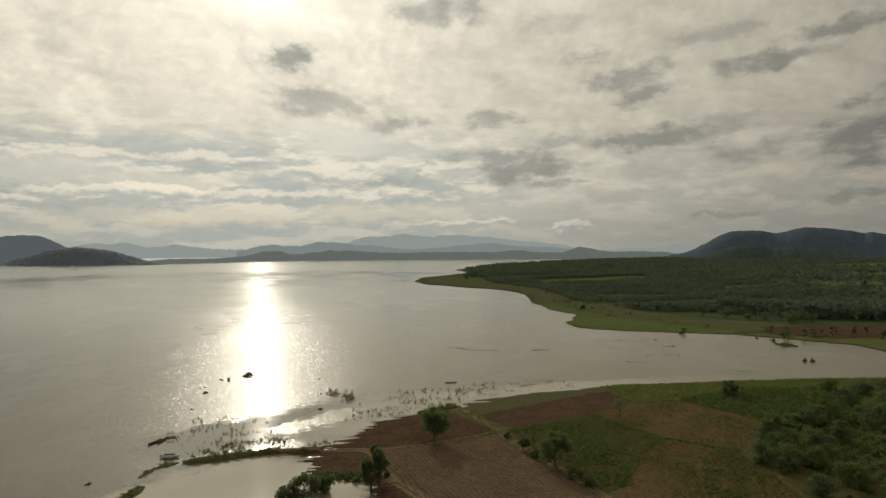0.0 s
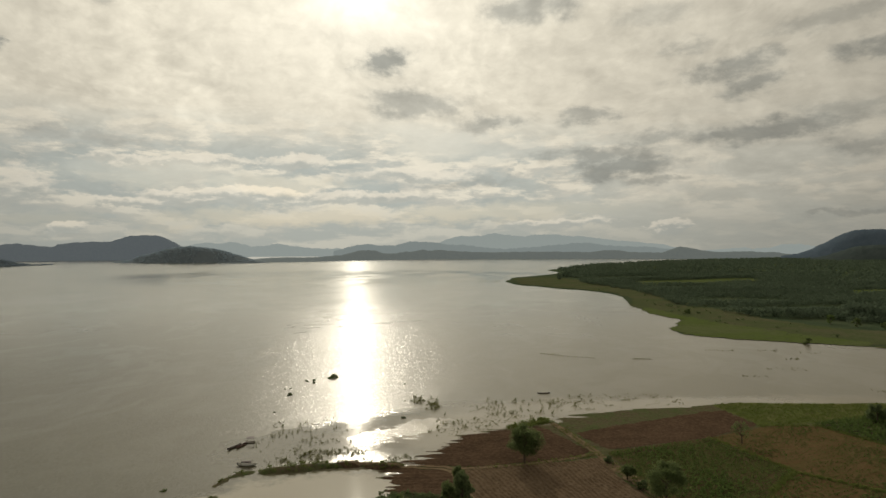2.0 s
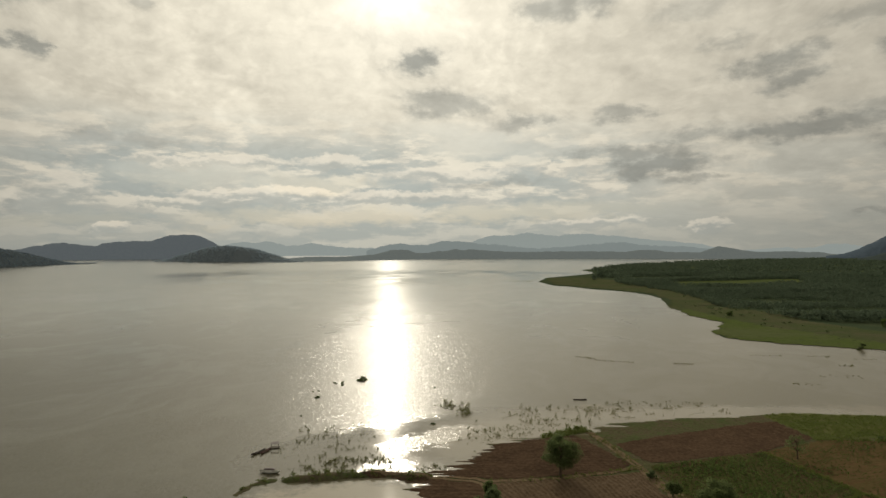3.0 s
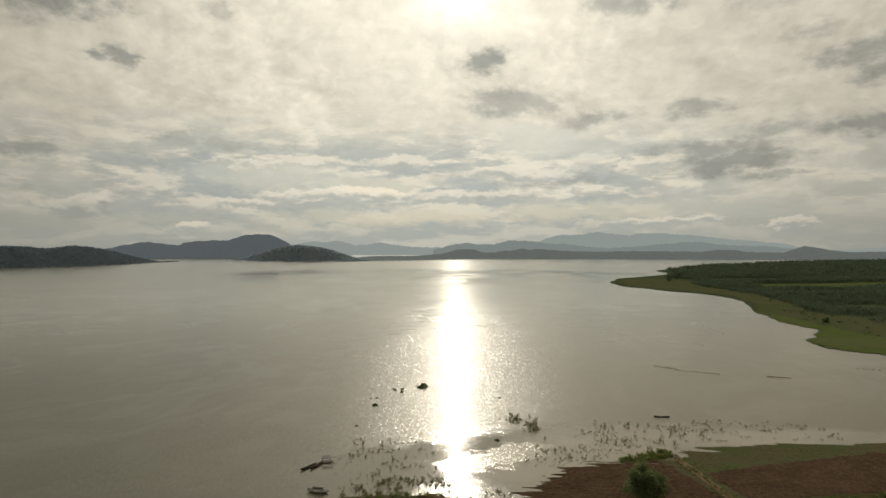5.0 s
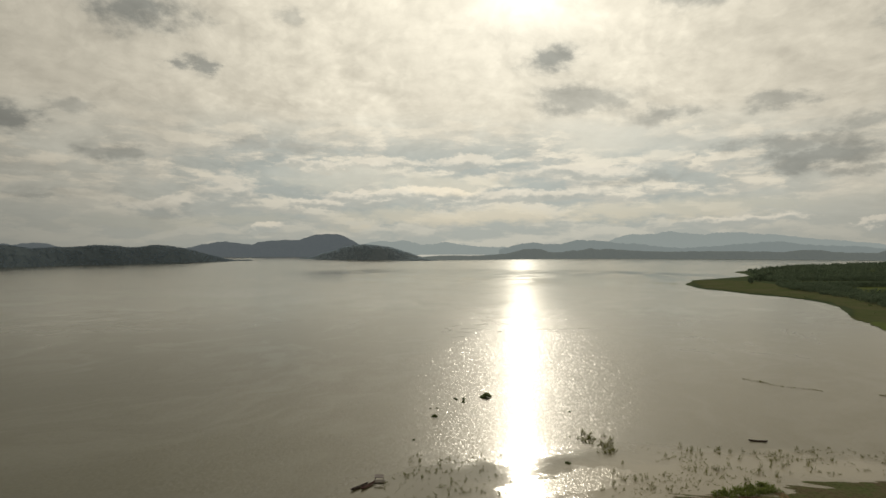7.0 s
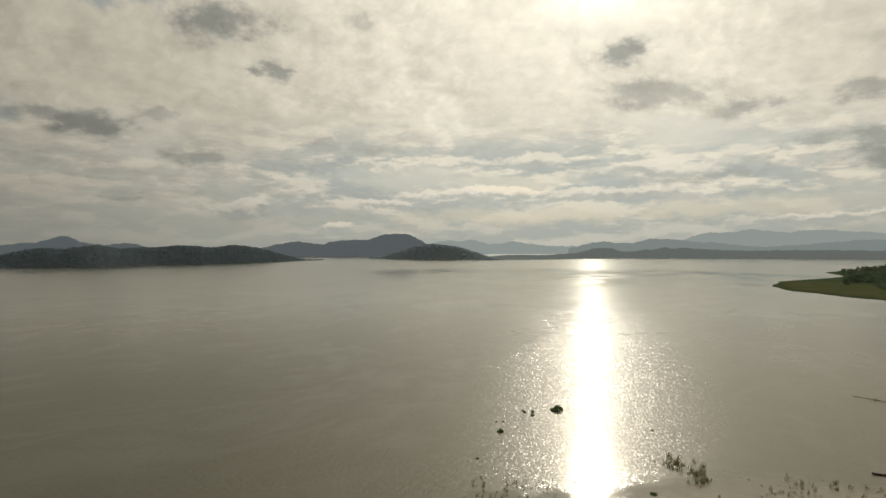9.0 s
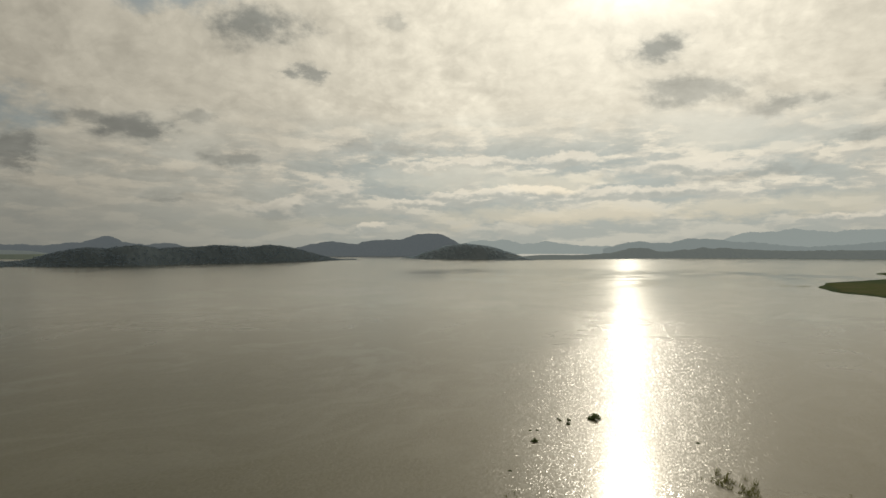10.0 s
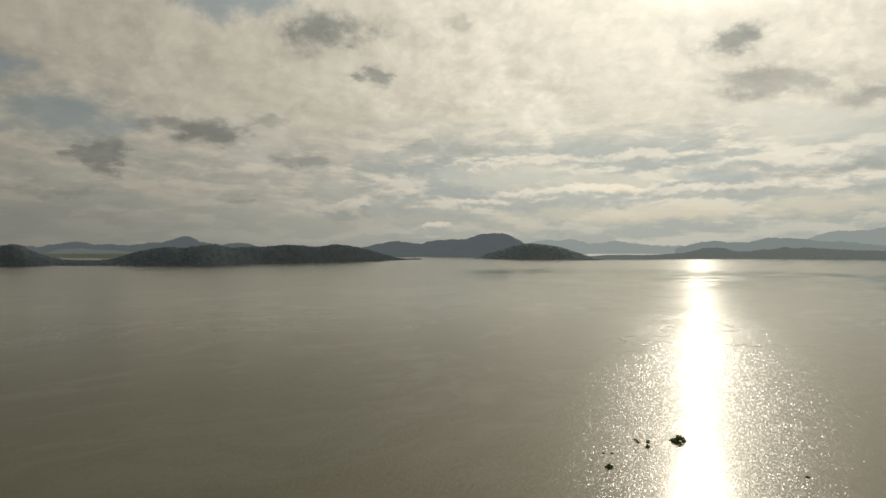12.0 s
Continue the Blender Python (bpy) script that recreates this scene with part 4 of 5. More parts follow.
# drowned crops and reeds standing in the shallows
def drowned(poly, count, clump, angle=None, label="", size=(0.3, 0.85)):
    if angle is None:
        x, y, _ = spots(poly, count, -9, clump=clump)
    else:
        x, y, _ = in_rows(poly, angle, 2.5, 0.75, 0.32, keep=0.75)
        ok = fbm(x * clump[0], y * clump[0], 3, 61) > clump[1]
        x, y = x[ok], y[ok]
    m = near_height(x, y) < 0.1
    x, y = x[m], y[m]
    stuff("drowned_reeds", scatter("drowned_reeds", REEDS + [t * 0.6 for t in TUFTS[:2]], x, y, np.full(len(x), -0.12), rng.uniform(*size, len(x)), rng, M_REED), label, "reeds")


drowned([(-68, 152), (-60, 148), (-40, 154), (-42, 176), (-58, 196), (-74, 180)], 900, (0.16, 0.40), 99, "drowned crop stalks in rows in the shallows", (0.2, 0.6))
drowned([(-72, 160), (-62, 148), (-42, 154), (-46, 176), (-60, 190), (-76, 184)], 700, (0.3, 0.56), None, "tufts of weed among drowned rows", (0.4, 1.1))
drowned([(-60, 150), (-33, 156), (-27, 160), (-48, 164), (-62, 156)], 900, (0.2, 0.50), None, "green weeds and stalks by the dyke", (0.6, 1.2))
drowned([(-46, 214), (-41, 221), (-33, 219), (-30, 205), (-34, 203), (-37, 210)], 230, (0.4, 0.42), None, "patch of tall reeds standing in the lake", (0.8, 1.9))
drowned([(-30, 165), (-22, 198), (0, 222), (14, 220), (4, 198), (-10, 188), (-20, 180), (-26, 164)], 3600, (0.16, 0.50), None, "drowned stalks and weeds along the shore", (0.2, 0.7))
drowned([(-30, 180), (-28, 212), (-12, 221), (24, 222), (10, 206), (-4, 196), (-16, 186)], 420, (0.22, 0.46), None, "tall single stalks standing off the shore", (0.6, 1.6))
drowned([(0, 222), (20, 236), (50, 236), (48, 222), (30, 216), (12, 208)], 1500, (0.35, 0.54), None, "thin weeds off the shore", (0.3, 0.9))
x, y, z = spots([(-9, 186), (-2, 196), (3, 199), (5, 195), (-3, 188)], 420, -9)
stuff("shore_weeds", scatter("shore_weeds", PLANTS + TUFTS, x, y, np.maximum(z, -0.05), rng.uniform(0.7, 1.4, len(x)), rng, M_GRASSBLADE), "bright green weeds at the end of the track", "weeds")


def snag(x, y, kind_of, w, h, seed, label):
    """A drowned bush whose top stands out of the water."""
    g = np.random.default_rng(seed)
    base = new(kind_of)
    base.location = (x, y, -0.1)
    for k in range(6):
        a, r = g.uniform(0, 6.28), g.uniform(0.2, 0.5) * w
        end = np.array([r * math.cos(a), r * math.sin(a), h * g.uniform(0.45, 0.8)])
        tv, tf = tube([np.zeros(3), end * np.array([0.4, 0.4, 0.6]), end], [0.08, 0.06, 0.02], 5)
        part("stem", mesh_of("stem", [tuple(p) for p in tv], tf, M_DEADWOOD, True), base)
    # leaf clusters fill a low dome that starts at the water
    m = 14 + int(9 * w)
    a, r, up = g.uniform(0, 6.28, m), np.sqrt(g.random(m)), g.random(m)
    up = up * (0.55 + 0.45 * np.sin(a * 1.5 + seed))
    r = r * np.sqrt(1 - 0.75 * up ** 2) * 0.42 * w
    c = np.stack([r * np.cos(a), r * np.sin(a), (0.02 + 0.74 * up) * h], 1)
    q = leaf_cloud(g, c, np.full(m, 0.16 * min(w, 1.4 * h)) * g.uniform(0.7, 1.3, m), int(90 + 560 * w * h / 4), 0.18)
    part("foliage", quads_mesh("foliage", q, M_LEAF), base)
    return tagged(base, label, "bush", "drowned bushes in the lake")


snag(-79.8, 246, "drowned_bush", 4.6, 2.3, 301, "round leafy bush standing in the open lake")
for k, (x, y, w, h) in enumerate(((-85.5, 240.5, 1.2, 1.1), (-87.5, 238.5, 1.0, 1.2), (-84.0, 236.5, 1.2, 1.4), (-88.8, 240, 0.8, 0.6), (-85.4, 216.5, 1.9, 1.9), (-80.9, 193.8, 1.0, 0.6), (-49.2, 239.3, 0.9, 0.8), (-89, 226, 1.0, 0.4), (-90.5, 224.5, 0.8, 0.4), (-39.5, 193.5, 1.6, 0.9), (-77.5, 131.6, 1.6, 0.6))):
    snag(x, y, "drowned_shrub", w, 0.75 * h, 310 + k, "small drowned shrub with its twigs out of the water")


# ---- boats ----
def hull_mesh(name, length, beam, depth, mat):
    """A plank boat: swept sheer, pointed ends, hollow inside."""
    n, v, f = 13, [], []
    for inner in (0, 1):
        for k in range(n):
            t = k / (n - 1) * 2 - 1
            w = beam / 2 * max(1 - abs(t) ** 2.6, 0.03) * (1 - 0.14 * inner)
            sheer = depth * (0.75 + 0.55 * t * t)
            keel = -depth * 0.25 + depth * 0.75 * abs(t) ** 3.5 + inner * 0.07
            for s in (-1.0, -0.72, 0.0, 0.72, 1.0):
                hgt = keel + (sheer - keel) * abs(s) ** 2.2
                v.append((t * length / 2, w * s, hgt))
    for inner in (0, 1):
        o = inner * n * 5
        for k in range(n - 1):
            for s in range(4):
                q = (o + k * 5 + s, o + k * 5 + s + 1, o + (k + 1) * 5 + s + 1, o + (k + 1) * 5 + s)
                f.append(q if not inner else q[::-1])
    for k in range(n - 1):
        for s in (0, 4):
            a, b = k * 5 + s, (k + 1) * 5 + s
            f.append((a, b, b + n * 5, a + n * 5))
    return mesh_of(name, v, f, mat, False)


def box(name, sx, sy, sz, at, mat, parent, label="", bevel=0.02):
    bm = bmesh.new()
    bmesh.ops.create_cube(bm, size=1)
    bmesh.ops.scale(bm, vec=(sx, sy, sz), verts=bm.verts)
    bmesh.ops.bevel(bm, geom=list(bm.edges), offset=bevel, segments=1, affect="EDGES")
    ob = part(name, bm_mesh(name, bm, mat), parent, label)
    ob.location = at
    return ob


def plank_boat(x, y, turn, length, beam, mat, label, z=0.0):
    b = new("plank_boat")
    b.matrix_basis = pose(x, y, z, 0, 0, turn)
    hull = part("hull", hull_mesh("hull", length, beam, 0.42, mat), b)
    for t in (-0.28, 0.0, 0.27):
        box("thwart", 0.22, beam * 0.86, 0.04, (t * length, 0, 0.26), M_DEADWOOD, hull)
    return tagged(b, label, "boat", "moored boats")


plank_boat(-76.6, 160.2, 74, 5.0, 0.85, M_HULL, "long narrow dark plank boat moored by a raft")
plank_boat(-75.3, 161.3, 82, 4.4, 0.8, M_HULL_RED, "narrow red-brown plank boat beside another")
plank_boat(2.8, 231.0, 12, 4.6, 0.9, M_HULL, "dark canoe lying low in the shallows", -0.08)


def raft_hut(x, y, turn):
    """A fishing raft: floats, deck, posts and a light roof."""
    r = new("fishing_raft")
    r.matrix_basis = pose(x, y, 0, 0, 0, turn) @ Matrix.Scale(0.72, 4)
    for k in range(4):
        tv, tf = tube([np.array([-1.7, -0.9 + 0.6 * k, 0.06]), np.array([1.7, -0.9 + 0.6 * k, 0.06])], [0.17, 0.17], 9)
        part("float", mesh_of("float", [tuple(p) for p in tv], tf, M_DEADWOOD, True), r)
    box("deck", 3.2, 2.3, 0.08, (0, 0, 0.27), M_DEADWOOD, r)
    for sx in (-1.2, 1.2):
        for sy in (-0.9, 0.9):
            tv, tf = tube([np.array([sx, sy, 0.3]), np.array([sx, sy, 1.75])], [0.05, 0.04], 6)
            part("post", mesh_of("post", [tuple(p) for p in tv], tf, M_DEADWOOD, True), r)
    roof = box("roof", 2.7, 2.2, 0.07, (0, 0, 1.80), M_HULL, r)
    roof.rotation_euler = (0.12, 0, 0)
    return tagged(r, "small fishing raft with posts and a flat thatched roof", "raft")


raft_hut(-74.4, 164.6, 25)


def canopy_boat(x, y, turn):
    """A white boat with a curved dark canopy and an outboard engine."""
    b = new("canopy_boat")
    b.matrix_basis = pose(x, y, 0, 0, 0, turn) @ Matrix.Scale(0.75, 4)
    hull = part("hull", hull_mesh("hull", 6.2, 1.9, 0.6, M_WHITE), b, "chalky white hull")
    n, v, f = 9, [], []
    for side in (0.0, 0.05):
        for k in range(n):
            a = math.pi * (0.12 + 0.76 * k / (n - 1))
            for sx in (-1.5, 1.7):
                v.append((sx, -math.cos(a) * (1.0 - side), 0.95 + math.sin(a) * (0.55 - side)))
    for o in (0, n * 2):
        for k in range(n - 1):
            q = (o + 2 * k, o + 2 * k + 1, o + 2 * k + 3, o + 2 * k + 2)
            f.append(q if o == 0 else q[::-1])
    part("canopy", mesh_of("canopy", v, f, M_HULL, True), b, "curved dark canopy")
    for sx in (-1.4, 1.6):
        for sy in (-0.85, 0.85):
            tv, tf = tube([np.array([sx, sy, 0.3]), np.array([sx, sy * 1.05, 1.2])], [0.03, 0.03], 6)
            part("post", mesh_of("post", [tuple(p) for p in tv], tf, M_DEADWOOD, True), b)
    box("engine", 0.5, 0.4, 0.45, (-2.7, 0, 0.75), M_THATCH, b, "dark outboard engine", 0.06)
    for sx in (-1.9, 2.1):
        box("thwart", 0.3, 1.5, 0.05, (sx, 0, 0.36), M_DEADWOOD, hull)
    return tagged(b, "white boat under a curved dark canopy, moored by the dyke", "boat", "moored boats")


canopy_boat(-67.3, 148.3, 8)

# ---- weeds adrift and far shallows ----
def drift(poly, count, label, size):
    x, y, _ = spots(poly, count, -99)
    stuff("drifting_weed", scatter("drifting_weed", PLANTS + TUFTS, x, y, np.full(len(x), -0.15), rng.uniform(*size, len(x)), rng, M_REED), label, "weeds")


drift([(2, 316), (3.5, 319), (14, 309.5), (28, 306.5), (28, 305), (14, 307.5)], 360, "thin line of drifting weed", (0.4, 0.8))
drift([(45, 307.2), (53, 307), (53, 306.2), (45, 306.4)], 60, "short line of drifting weed", (0.4, 0.8))
drift([(-100, 1050), (-60, 1060), (-60, 1050), (-100, 1046)], 110, "far line of weeds off the bank's tip", (0.8, 1.5))
for x0, y0, w, h, m in ((91.5, 337.4, 7, 1.2, 16), (115.8, 338.8, 5, 2, 14), (118.1, 315.5, 4, 2.5, 16), (133, 334, 5, 1.5, 10), (87, 272, 5, 1.2, 12), (104, 290, 9, 3, 10), (124, 251, 6, 2, 14)):
    drift([(x0 - w, y0 - h), (x0 + w, y0 - h), (x0 + w, y0 + h), (x0 - w, y0 + h)], m, "scattered drifting weed on the inlet", (0.4, 0.9))
drift([(176, 322), (184, 322), (184, 312), (176, 312)], 120, "weeds on the inlet", (0.8, 1.6))

# ---- woods on the far bank ----
WOODS = [leaf_cloud(np.random.default_rng(200 + k), np.stack([np.random.default_rng(k).normal(0, 1.6, 9), np.random.default_rng(k + 50).normal(0, 1.6, 9), np.random.default_rng(k + 90).uniform(2.0, 7.0, 9)], 1),
                    np.random.default_rng(k + 30).uniform(1.0, 2.0, 9), 26, 1.12) for k in range(6)]
FAR_WOODS = [leaf_cloud(np.random.default_rng(230 + k), np.stack([np.random.default_rng(k).normal(0, 3.5, 7), np.random.default_rng(k + 50).normal(0, 3.5, 7), np.random.default_rng(k + 90).uniform(2.0, 8.0, 7)], 1),
                        np.random.default_rng(k + 30).uniform(2.0, 4.0, 7), 22, 2.5) for k in range(6)]
CLEARINGS = [[(150, 900), (330, 940), (340, 1040), (140, 990)], [(330, 700), (560, 720), (590, 800), (350, 770)], [(300, 1250), (760, 1300), (800, 1480), (280, 1400)], [(650, 950), (900, 1000), (950, 1120), (660, 1080)],
             [(250, 1750), (900, 1800), (900, 2050), (300, 2000)], [(1000, 1500), (1500, 1600), (1500, 1850), (980, 1750)]]
for poly in CLEARINGS:
    field("clearing", poly, M_MEADOW, 8.0, "pale green field among far woods", 0.4, None, 10, bank_height)


def outside_clearings(x, y):
    ok = np.ones(len(x), bool)
    for poly in CLEARINGS:
        ok &= inside(poly, x, y) < 0
    return ok


FRONT = [(60, 1384), (74, 955), (124, 790), (130, 690), (130, 600), (164, 500), (209, 478), (215, 430), (240, 418), (420, 420), (420, 1384)]
x, y, z = spots(FRONT, 21000, 0.2, bank_height)
belt = fbm(x * 0.005, y * 0.018, 4, 81)
keep = (belt > 0.36) & outside_clearings(x, y)
belt = belt[keep]
x, y, z = x[keep], y[keep], z[keep]
stuff("bank_woods", scatter("bank_woods", WOODS, x, y, z - 0.3, rng.uniform(0.45, 0.8, len(x)) + 1.6 * np.clip(belt - 0.44, 0, 0.4), rng, M_WOODS), "dense dark woods on the far bank", "woods")
BELT = [(222, 500), (234, 462), (246, 431), (270, 419), (300, 411), (420, 398), (640, 380), (640, 430), (420, 446), (300, 462), (262, 480), (240, 520)]
x, y, z = spots(BELT, 2600, 0.2, bank_height)
stuff("tree_belt", scatter("tree_belt", WOODS, x, y, z - 0.2, rng.uniform(1.15, 1.6, len(x)), rng, M_WOODS), "tall dark belt of trees behind a bare field", "woods")
BACK = [(80, 1400), (420, 1384), (420, 420), (900, 430), (1500, 1400), (2600, 3500), (1500, 3900), (900, 3600), (430, 2700), (200, 2240), (60, 1700)]
x, y, z = spots(BACK, 26000, 0.2, bank_height)
keep = (fbm(x * 0.002, y * 0.008, 4, 83) > 0.40) & outside_clearings(x, y)
x, y, z = x[keep], y[keep], z[keep]
stuff("back_woods", scatter("back_woods", FAR_WOODS, x, y, z - 0.3, rng.uniform(0.7, 1.2, len(x)), rng, M_WOODS), "patchwork of far woods and clearings", "woods")
x, y, z = spots([(40, 1200), (70, 1440), (130, 1400), (100, 1000)], 160, 0.2, bank_height)
stuff("tip_trees", scatter("tip_trees", WOODS, x, y, z - 0.2, rng.uniform(0.6, 1.3, len(x)), rng, M_WOODS), "scattered trees on the bank's tip", "trees")
x, y, z = spots([(60, 835), (150, 760), (165, 480), (235, 400), (330, 395), (330, 345), (230, 345), (150, 385), (110, 440), (110, 600), (108, 700)], 800, 0.3, bank_height, (0.03, 0.48))
stuff("bank_scrub", scatter("bank_scrub", BUSHES, x, y, z - 0.2, rng.uniform(0.4, 1.5, len(x)), rng, M_LEAF_DARK), "scattered scrub on the rough pasture", "scrub")
for k in range(22):
    g = np.random.default_rng(700 + k)
    x = 188 + 4.4 * k + g.uniform(-1.5, 1.5)
    y = 349 + 0.02 * (x - 188) + g.uniform(-9, 9) - 12 * (k % 4 == 0)
    zb = float(bank_height(np.array([x]), np.array([y]))[0])
    tree(x, y, g.uniform(3.6, 6.2), g.uniform(2.2, 3.6), 720 + k, "slim young tree by the flooded inlet", 0.2, 380, M_LEAF, 0.03, 0.3, max(zb, 0.0) - 0.1, clusters=12, group="young trees by the inlet")
for k, (x, y, h, w) in enumerate(((236, 408, 8, 7), (222, 416, 7, 6), (246, 404, 7, 7), (214, 424, 6, 6), (229, 401, 6, 7), (205, 440, 6, 5), (196, 455, 6, 6), (146, 368, 3, 3), (120, 520, 4, 4), (258, 302, 5, 5))):
    tree(x, y, h, w, 760 + k, "bushy tree at the edge of the far woods", 0.1, 700, (M_SHRUB, M_LEAF)[k % 2], 0.03, 0.36, float(bank_height(np.array([x]), np.array([y]))[0]) - 0.1, clusters=16, group="trees along the far bank")
for k in range(16):
    g = np.random.default_rng(800 + k)
    x, y = 45 + 3.0 * k + g.uniform(-6, 6), 1130 + 17 * k + g.uniform(-40, 40)
    tree(x, y, g.uniform(7, 12), g.uniform(7, 11), 820 + k, "broad tree on the tip of the far bank", 0.12, 260, M_WOODS, 0.03, 0.8, float(bank_height(np.array([x]), np.array([y]))[0]) - 0.1, clusters=14, group="trees on the bank's tip")
for k, (x, y) in enumerate(((180.6, 331), (162.1, 271.5), (165, 270.5), (177, 341.6), (143, 365), (248, 305))):
    snag(x, y, "flooded_tree", 2.0, 2.4, 340 + k, "small tree standing in the flooded inlet")


# ---- hills and islands round the lake ----
def hill(name, centre, profile, near_d, depth, mat, label, step=0.08, seed=0, tops=5.0, rough=0.10):
    """A ridge seen from the lake: profile of (azimuth, crest elevation) in degrees; near_d: where its foot meets the water. Returns its grid."""
    az = np.arange(profile[0][0], profile[-1][0] + 1e-6, step)
    el = np.interp(az, [p[0] for p in profile], [p[1] for p in profile])
    soft = np.exp(-0.5 * (np.arange(-24, 25) * step / 0.10) ** 2)
    el = np.convolve(np.pad(el, 24, "edge"), soft / soft.sum(), "valid")
    el = el + (fbm(az * 2.2, az * 0 + seed, 5, seed) - 0.5) * rough * np.clip((el + 0.7) / 0.6, 0, 1)
    d = np.interp(az, [p[0] for p in near_d], [p[1] for p in near_d])
    ease = np.exp(-0.5 * (np.arange(-30, 31) * step / 0.9) ** 2)
    d = np.convolve(np.pad(d, 30, "edge"), ease / ease.sum(), "valid")
    us = np.concatenate([np.linspace(0, 0.5, 24), np.linspace(0.6, 1.0, 4)])
    A, U = np.meshgrid(az, us, indexing="ij")
    R = d[:, None] + U * depth
    x, y = centre[0] + R * np.sin(np.radians(A)), centre[1] + R * np.cos(np.radians(A))
    crest = 50 + (d + 0.45 * depth) * np.tan(np.radians(el))
    crest = np.maximum(crest, 1.0)
    rise = np.sin(math.pi * np.clip(U / 0.9, 0, 1) ** 0.86) ** 1.25
    folds = fbm(x * 5 / depth + seed, y * 5 / depth, 4, seed) - 0.5
    z = crest[:, None] * rise * (1 + 0.14 * folds * (1 - rise ** 3)) + (fbm(x * 0.07, y * 0.07, 3, seed + 3) - 0.5) * tops * 1.2 * np.clip(rise * 4, 0, 1) - 0.5
    z[:, -1] = -2
    n, m = z.shape
    idx = np.arange(n * m).reshape(n, m)
    faces = np.stack([idx[:-1, :-1], idx[:-1, 1:], idx[1:, 1:], idx[1:, :-1]], -1).reshape(-1, 4)[:, ::-1]
    verts = np.stack([x, y, z], -1)
    tagged(new(name, mesh_of(name, verts.reshape(-1, 3), faces, mat, True)), label, "hill", kind="structure")
    return verts


def wooded(name, grid, count, size, label, mat, clump=0.0, deepest=22):
    """Tree crowns over the front slope and the crest of a hill."""
    i, j = rng.integers(0, len(grid) - 1, count), rng.integers(0, deepest, count)
    f, g = rng.random((count, 1)), rng.random((count, 1))
    p = (grid[i, j] * (1 - f) + grid[i + 1, j] * f) * (1 - g) + (grid[i, j + 1] * (1 - f) + grid[i + 1, j + 1] * f) * g
    p = p[(p[:, 2] > 0.4) & (fbm(p[:, 0] * 0.012, p[:, 1] * 0.012, 3, 91) > clump)]
    stuff(name, scatter(name, FAR_WOODS, p[:, 0], p[:, 1], p[:, 2] - 2.0, rng.uniform(*size, len(p)), rng, mat), label, "woods")


C0, C6, C12 = (0, 0), (-6.4, 46.7), (-25, 84)
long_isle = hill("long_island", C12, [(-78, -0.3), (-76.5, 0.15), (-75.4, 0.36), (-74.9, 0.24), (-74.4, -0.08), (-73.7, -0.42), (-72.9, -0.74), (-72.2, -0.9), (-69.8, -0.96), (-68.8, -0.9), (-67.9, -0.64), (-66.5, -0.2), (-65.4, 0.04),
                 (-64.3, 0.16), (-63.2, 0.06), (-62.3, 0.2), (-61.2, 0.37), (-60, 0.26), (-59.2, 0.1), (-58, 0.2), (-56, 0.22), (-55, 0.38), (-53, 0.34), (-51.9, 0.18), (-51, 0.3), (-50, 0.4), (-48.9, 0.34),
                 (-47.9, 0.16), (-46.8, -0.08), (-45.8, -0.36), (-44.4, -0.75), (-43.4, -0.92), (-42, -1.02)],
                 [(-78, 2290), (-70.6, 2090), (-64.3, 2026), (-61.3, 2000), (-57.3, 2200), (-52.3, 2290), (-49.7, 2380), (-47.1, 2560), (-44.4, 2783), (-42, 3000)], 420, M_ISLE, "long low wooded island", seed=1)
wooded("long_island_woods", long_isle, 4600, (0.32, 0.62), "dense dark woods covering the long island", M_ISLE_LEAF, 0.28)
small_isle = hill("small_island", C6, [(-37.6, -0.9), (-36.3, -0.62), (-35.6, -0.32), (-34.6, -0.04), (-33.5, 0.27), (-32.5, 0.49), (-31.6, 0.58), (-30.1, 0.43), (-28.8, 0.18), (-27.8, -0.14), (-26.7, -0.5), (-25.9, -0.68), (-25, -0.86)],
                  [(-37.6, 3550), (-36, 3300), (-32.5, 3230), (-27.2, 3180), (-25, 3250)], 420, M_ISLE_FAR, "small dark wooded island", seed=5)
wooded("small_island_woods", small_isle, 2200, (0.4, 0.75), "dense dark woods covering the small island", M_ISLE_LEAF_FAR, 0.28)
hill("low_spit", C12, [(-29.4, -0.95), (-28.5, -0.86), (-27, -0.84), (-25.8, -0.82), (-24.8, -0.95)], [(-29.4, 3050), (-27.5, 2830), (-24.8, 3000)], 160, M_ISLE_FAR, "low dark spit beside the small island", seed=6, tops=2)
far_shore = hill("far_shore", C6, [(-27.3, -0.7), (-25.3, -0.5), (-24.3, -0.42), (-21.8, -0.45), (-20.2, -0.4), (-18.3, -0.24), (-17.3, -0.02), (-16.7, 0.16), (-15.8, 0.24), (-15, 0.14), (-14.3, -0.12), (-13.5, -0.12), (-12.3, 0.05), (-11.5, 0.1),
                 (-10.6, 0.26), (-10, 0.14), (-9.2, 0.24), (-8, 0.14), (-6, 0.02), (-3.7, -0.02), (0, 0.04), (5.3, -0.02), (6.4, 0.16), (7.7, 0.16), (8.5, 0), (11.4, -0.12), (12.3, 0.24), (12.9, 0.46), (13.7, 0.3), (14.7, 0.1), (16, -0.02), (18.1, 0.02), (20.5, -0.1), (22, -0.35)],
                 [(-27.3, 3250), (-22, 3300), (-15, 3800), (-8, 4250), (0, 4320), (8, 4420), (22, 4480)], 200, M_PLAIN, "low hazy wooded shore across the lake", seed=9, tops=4)
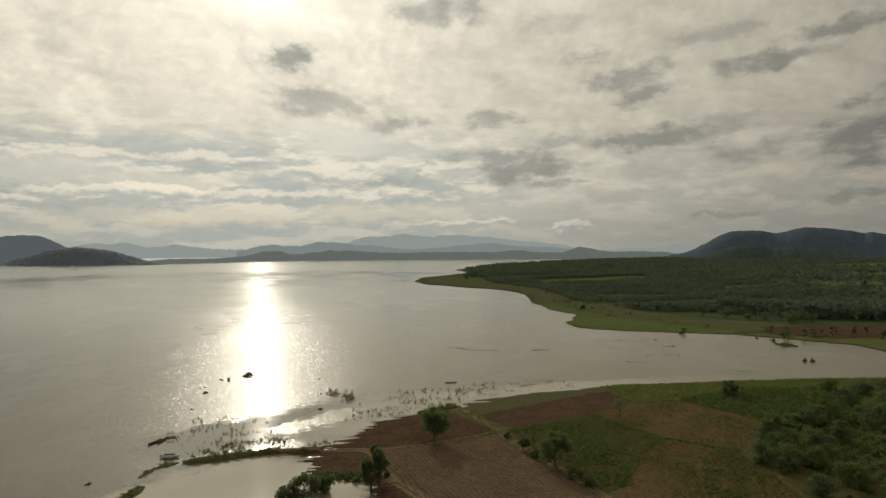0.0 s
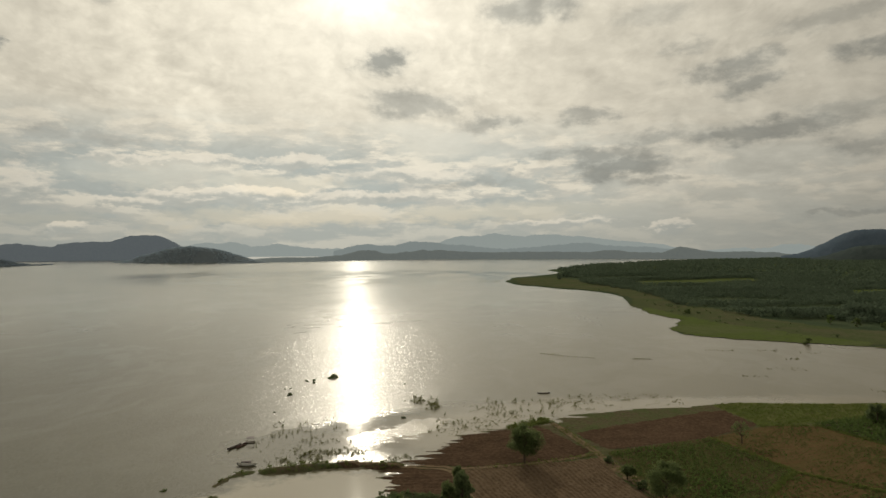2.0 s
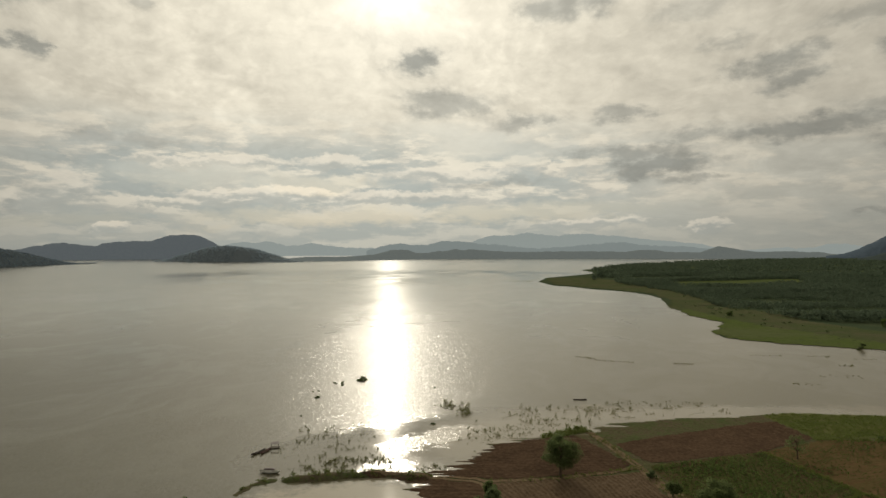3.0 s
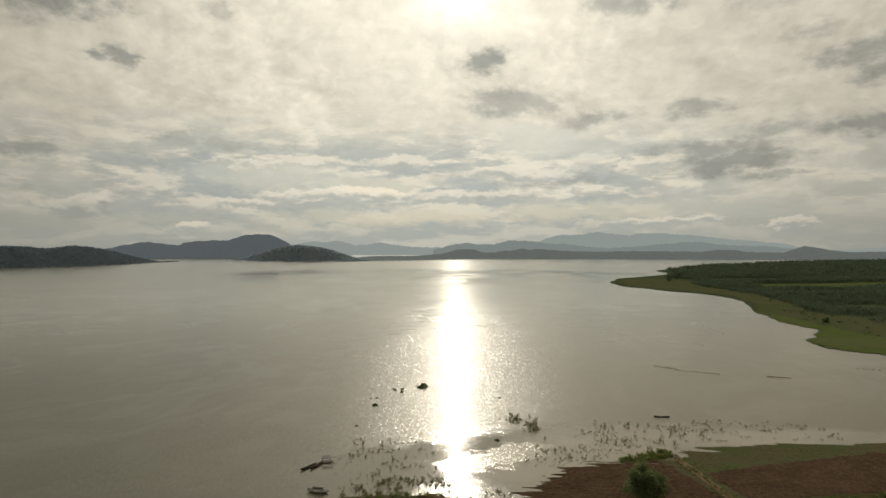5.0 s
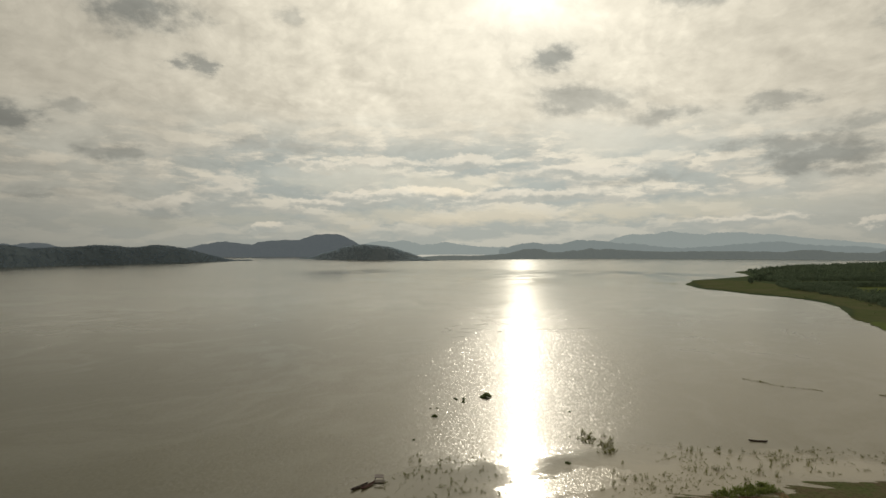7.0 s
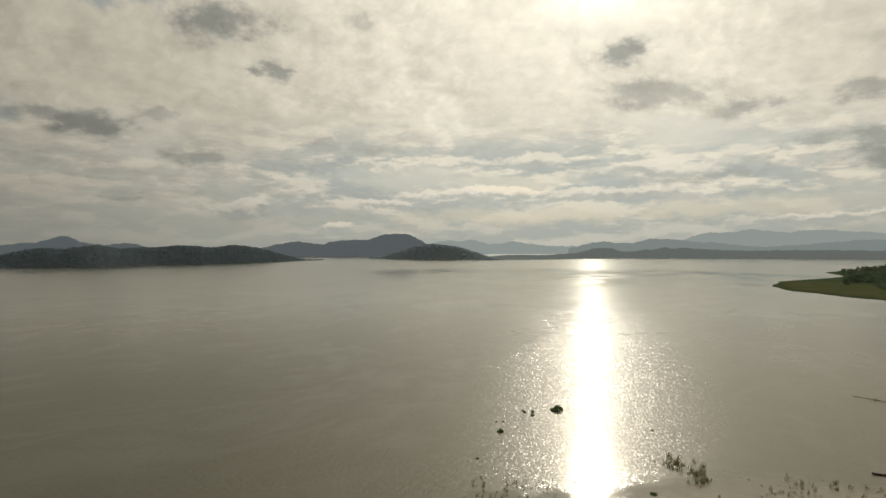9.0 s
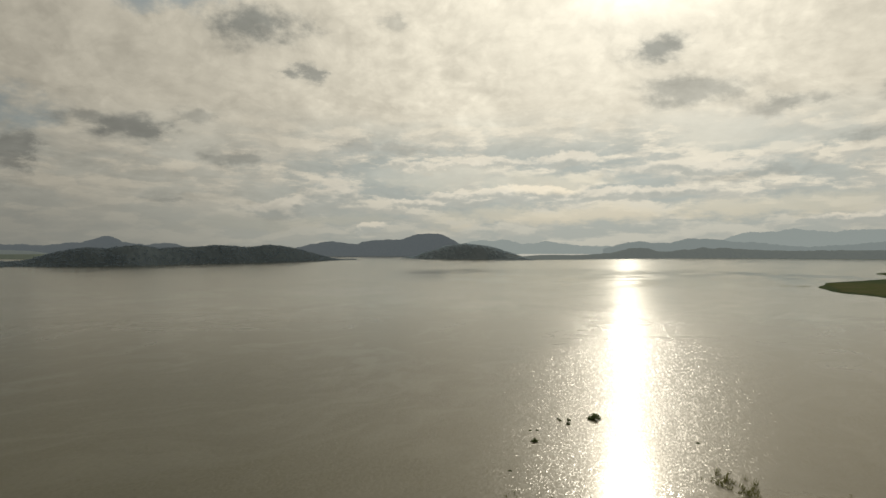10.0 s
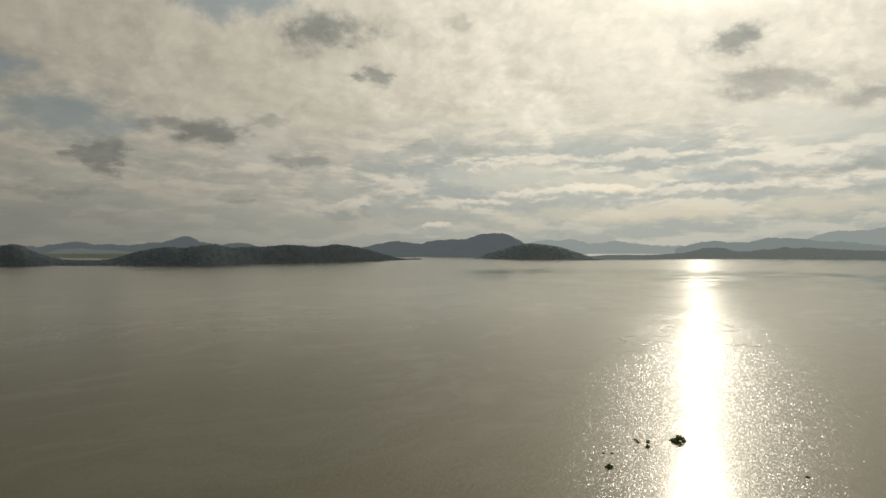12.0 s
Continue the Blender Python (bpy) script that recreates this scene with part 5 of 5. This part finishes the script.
# a low glowing ridge stands in for the lagoon's bright water
hill("far_lagoon", C6, [(-27.2, -0.5), (-26.4, -0.37), (-22, -0.36), (-20.4, -0.37), (-19.4, -0.5)], [(-28, 4560), (-18, 4560)], 60, M_LAGOON, "strip of a lagoon behind the low shore, its shine painted as glow", seed=10, tops=0.0, rough=0.0)
hill("blue_island_hill", C6, [(-50, -0.4), (-48, -0.05), (-47.3, 0.22), (-46.2, 0.46), (-45, 0.69), (-43.9, 0.77), (-42.7, 0.62), (-41.8, 0.52), (-41.1, 0.76), (-40.1, 0.9), (-38.9, 0.96), (-37.6, 1), (-36.9, 1.25), (-36.1, 1.48), (-35.1, 1.56), (-34.1, 1.5),
                              (-33.3, 1.2), (-32.5, 0.78), (-31.7, 0.36), (-30.9, 0), (-30, -0.4)], [(-50, 4650), (-30, 4650)], 200, M_HILL_HAZE, "broad blue hazy hill behind the islands", seed=12, rough=0.15)
hill("blue_cone_hill", C12, [(-80, 0.1), (-74.8, 0.28), (-73.8, 0.13), (-72.2, 0.46), (-71.2, 0.6), (-69.8, 0.35), (-68.6, 0.4), (-67.5, 0.32), (-65.6, 0.56), (-64.8, 0.58), (-64.1, 0.82), (-63.1, 1.14), (-62.6, 1.04), (-61.9, 0.72), (-61, 0.5),
                             (-60.2, 0.4), (-58.5, 0.57), (-57.8, 0.52), (-57, 0.3), (-55.8, 0.05), (-54, -0.4)], [(-80, 4700), (-54, 4700)], 200, M_HILL_HAZE, "blue cone-shaped hills in the haze", seed=15, rough=0.15)
hill("green_knoll", C12, [(-74.2, -0.7), (-73.1, -0.3), (-72.2, -0.02), (-70.8, 0.05), (-70, -0.06), (-68.3, -0.12), (-67, -0.34), (-65, -0.7)], [(-75, 4450), (-64, 4450)], 120, M_PLAIN, "low hazy green knoll", seed=16, tops=3, rough=0.05)
hill("green_plain", C12, [(-82, -0.35), (-72, -0.38), (-66, -0.38), (-58, -0.5)], [(-82, 4300), (-70.9, 4050), (-69, 3700), (-58, 3700)], 140, M_MEADOW_FAR, "flat hazy green plain behind the island", seed=17, tops=2, rough=0.03)
hill("far_range", C6, [(-34, 0.45), (-32, 0.6), (-30.4, 0.9), (-29, 0.84), (-28, 1.02), (-27.2, 0.8), (-26.3, 0.56), (-25.3, 0.62), (-24.1, 0.9), (-23.2, 0.7), (-21.8, 0.48), (-20, 0.38), (-14, 0.3), (-10, 0.5), (-8.1, 1.26), (-7.1, 1.58), (-6.1, 1.53), (-4.6, 1.62), (-3.6, 1.84), (-2.7, 1.64),
                       (-0.8, 1.46), (0.1, 1.66), (2.3, 1.62), (3.4, 1.44), (4.5, 1.44), (6.6, 1.12), (8.6, 0.98), (10.3, 0.76), (11.4, 0.7), (12.3, 0.42), (14.7, 0.1), (16.2, 0.16), (17.9, 0.36), (18.6, 0.24), (19.8, 0.28), (20.7, 0.54), (22, 0.64), (23, 0.45), (25, 0.2), (30, 0.2)],
     [(-90, 4790), (60, 4790)], 110, M_RANGE, "pale mountain range dissolving in haze", seed=19, tops=8, rough=0.15)
hill("near_range", C6, [(-19, 0.1), (-17.9, 0.44), (-16.9, 0.66), (-15.9, 0.82), (-14.7, 0.68), (-13.5, 0.63), (-12.4, 0.92), (-11.4, 1.03), (-9.8, 0.97), (-8.1, 0.78), (-6.1, 0.66), (-4.8, 0.47), (-2.7, 0.3), (1.2, 0.56), (3.4, 0.78), (4.9, 0.84), (6.6, 0.58), (8.6, 0.48), (10.5, 0.42), (12, 0.26), (15, 0)],
     [(-20, 4690), (16, 4690)], 90, M_RANGE_NEAR, "hazy blue ridges before the mountain range", seed=21, tops=6, rough=0.15)
hill("wooded_ridge", C0, [(20.5, -0.4), (21.7, -0.2), (22.6, 0.17), (23.7, 0.75), (24.6, 1.28), (25.5, 1.58), (26.4, 1.65), (27.7, 1.63), (28.3, 1.54), (28.9, 1.38), (29.7, 1.56), (30.5, 1.77), (31.1, 1.86), (31.9, 1.75), (32.8, 1.69), (33.6, 1.56), (34.9, 1.28), (35.4, 1.33), (36.3, 1.16), (42, 1.2), (50, 0.6), (60, 0.3)],
     [(20, 3500), (60, 3500)], 700, M_HILL, "dark wooded ridge beyond the far bank", seed=23, tops=5)
hill("wooded_foothill", C0, [(22.5, -0.6), (23.3, -0.43), (24.2, -0.16), (25.1, 0.2), (25.7, 0.38), (26.8, 0.46), (27.6, 0.42), (28.5, 0.16), (29.3, 0.18), (30.1, 0.3), (31.7, 0.12), (33.2, -0.08), (34.5, -0.3), (36, -0.5), (45, -0.2), (60, -0.4)],
     [(22, 2900), (60, 2900)], 500, M_FOOTHILL, "low wooded foothill below the ridge", seed=27, tops=5)
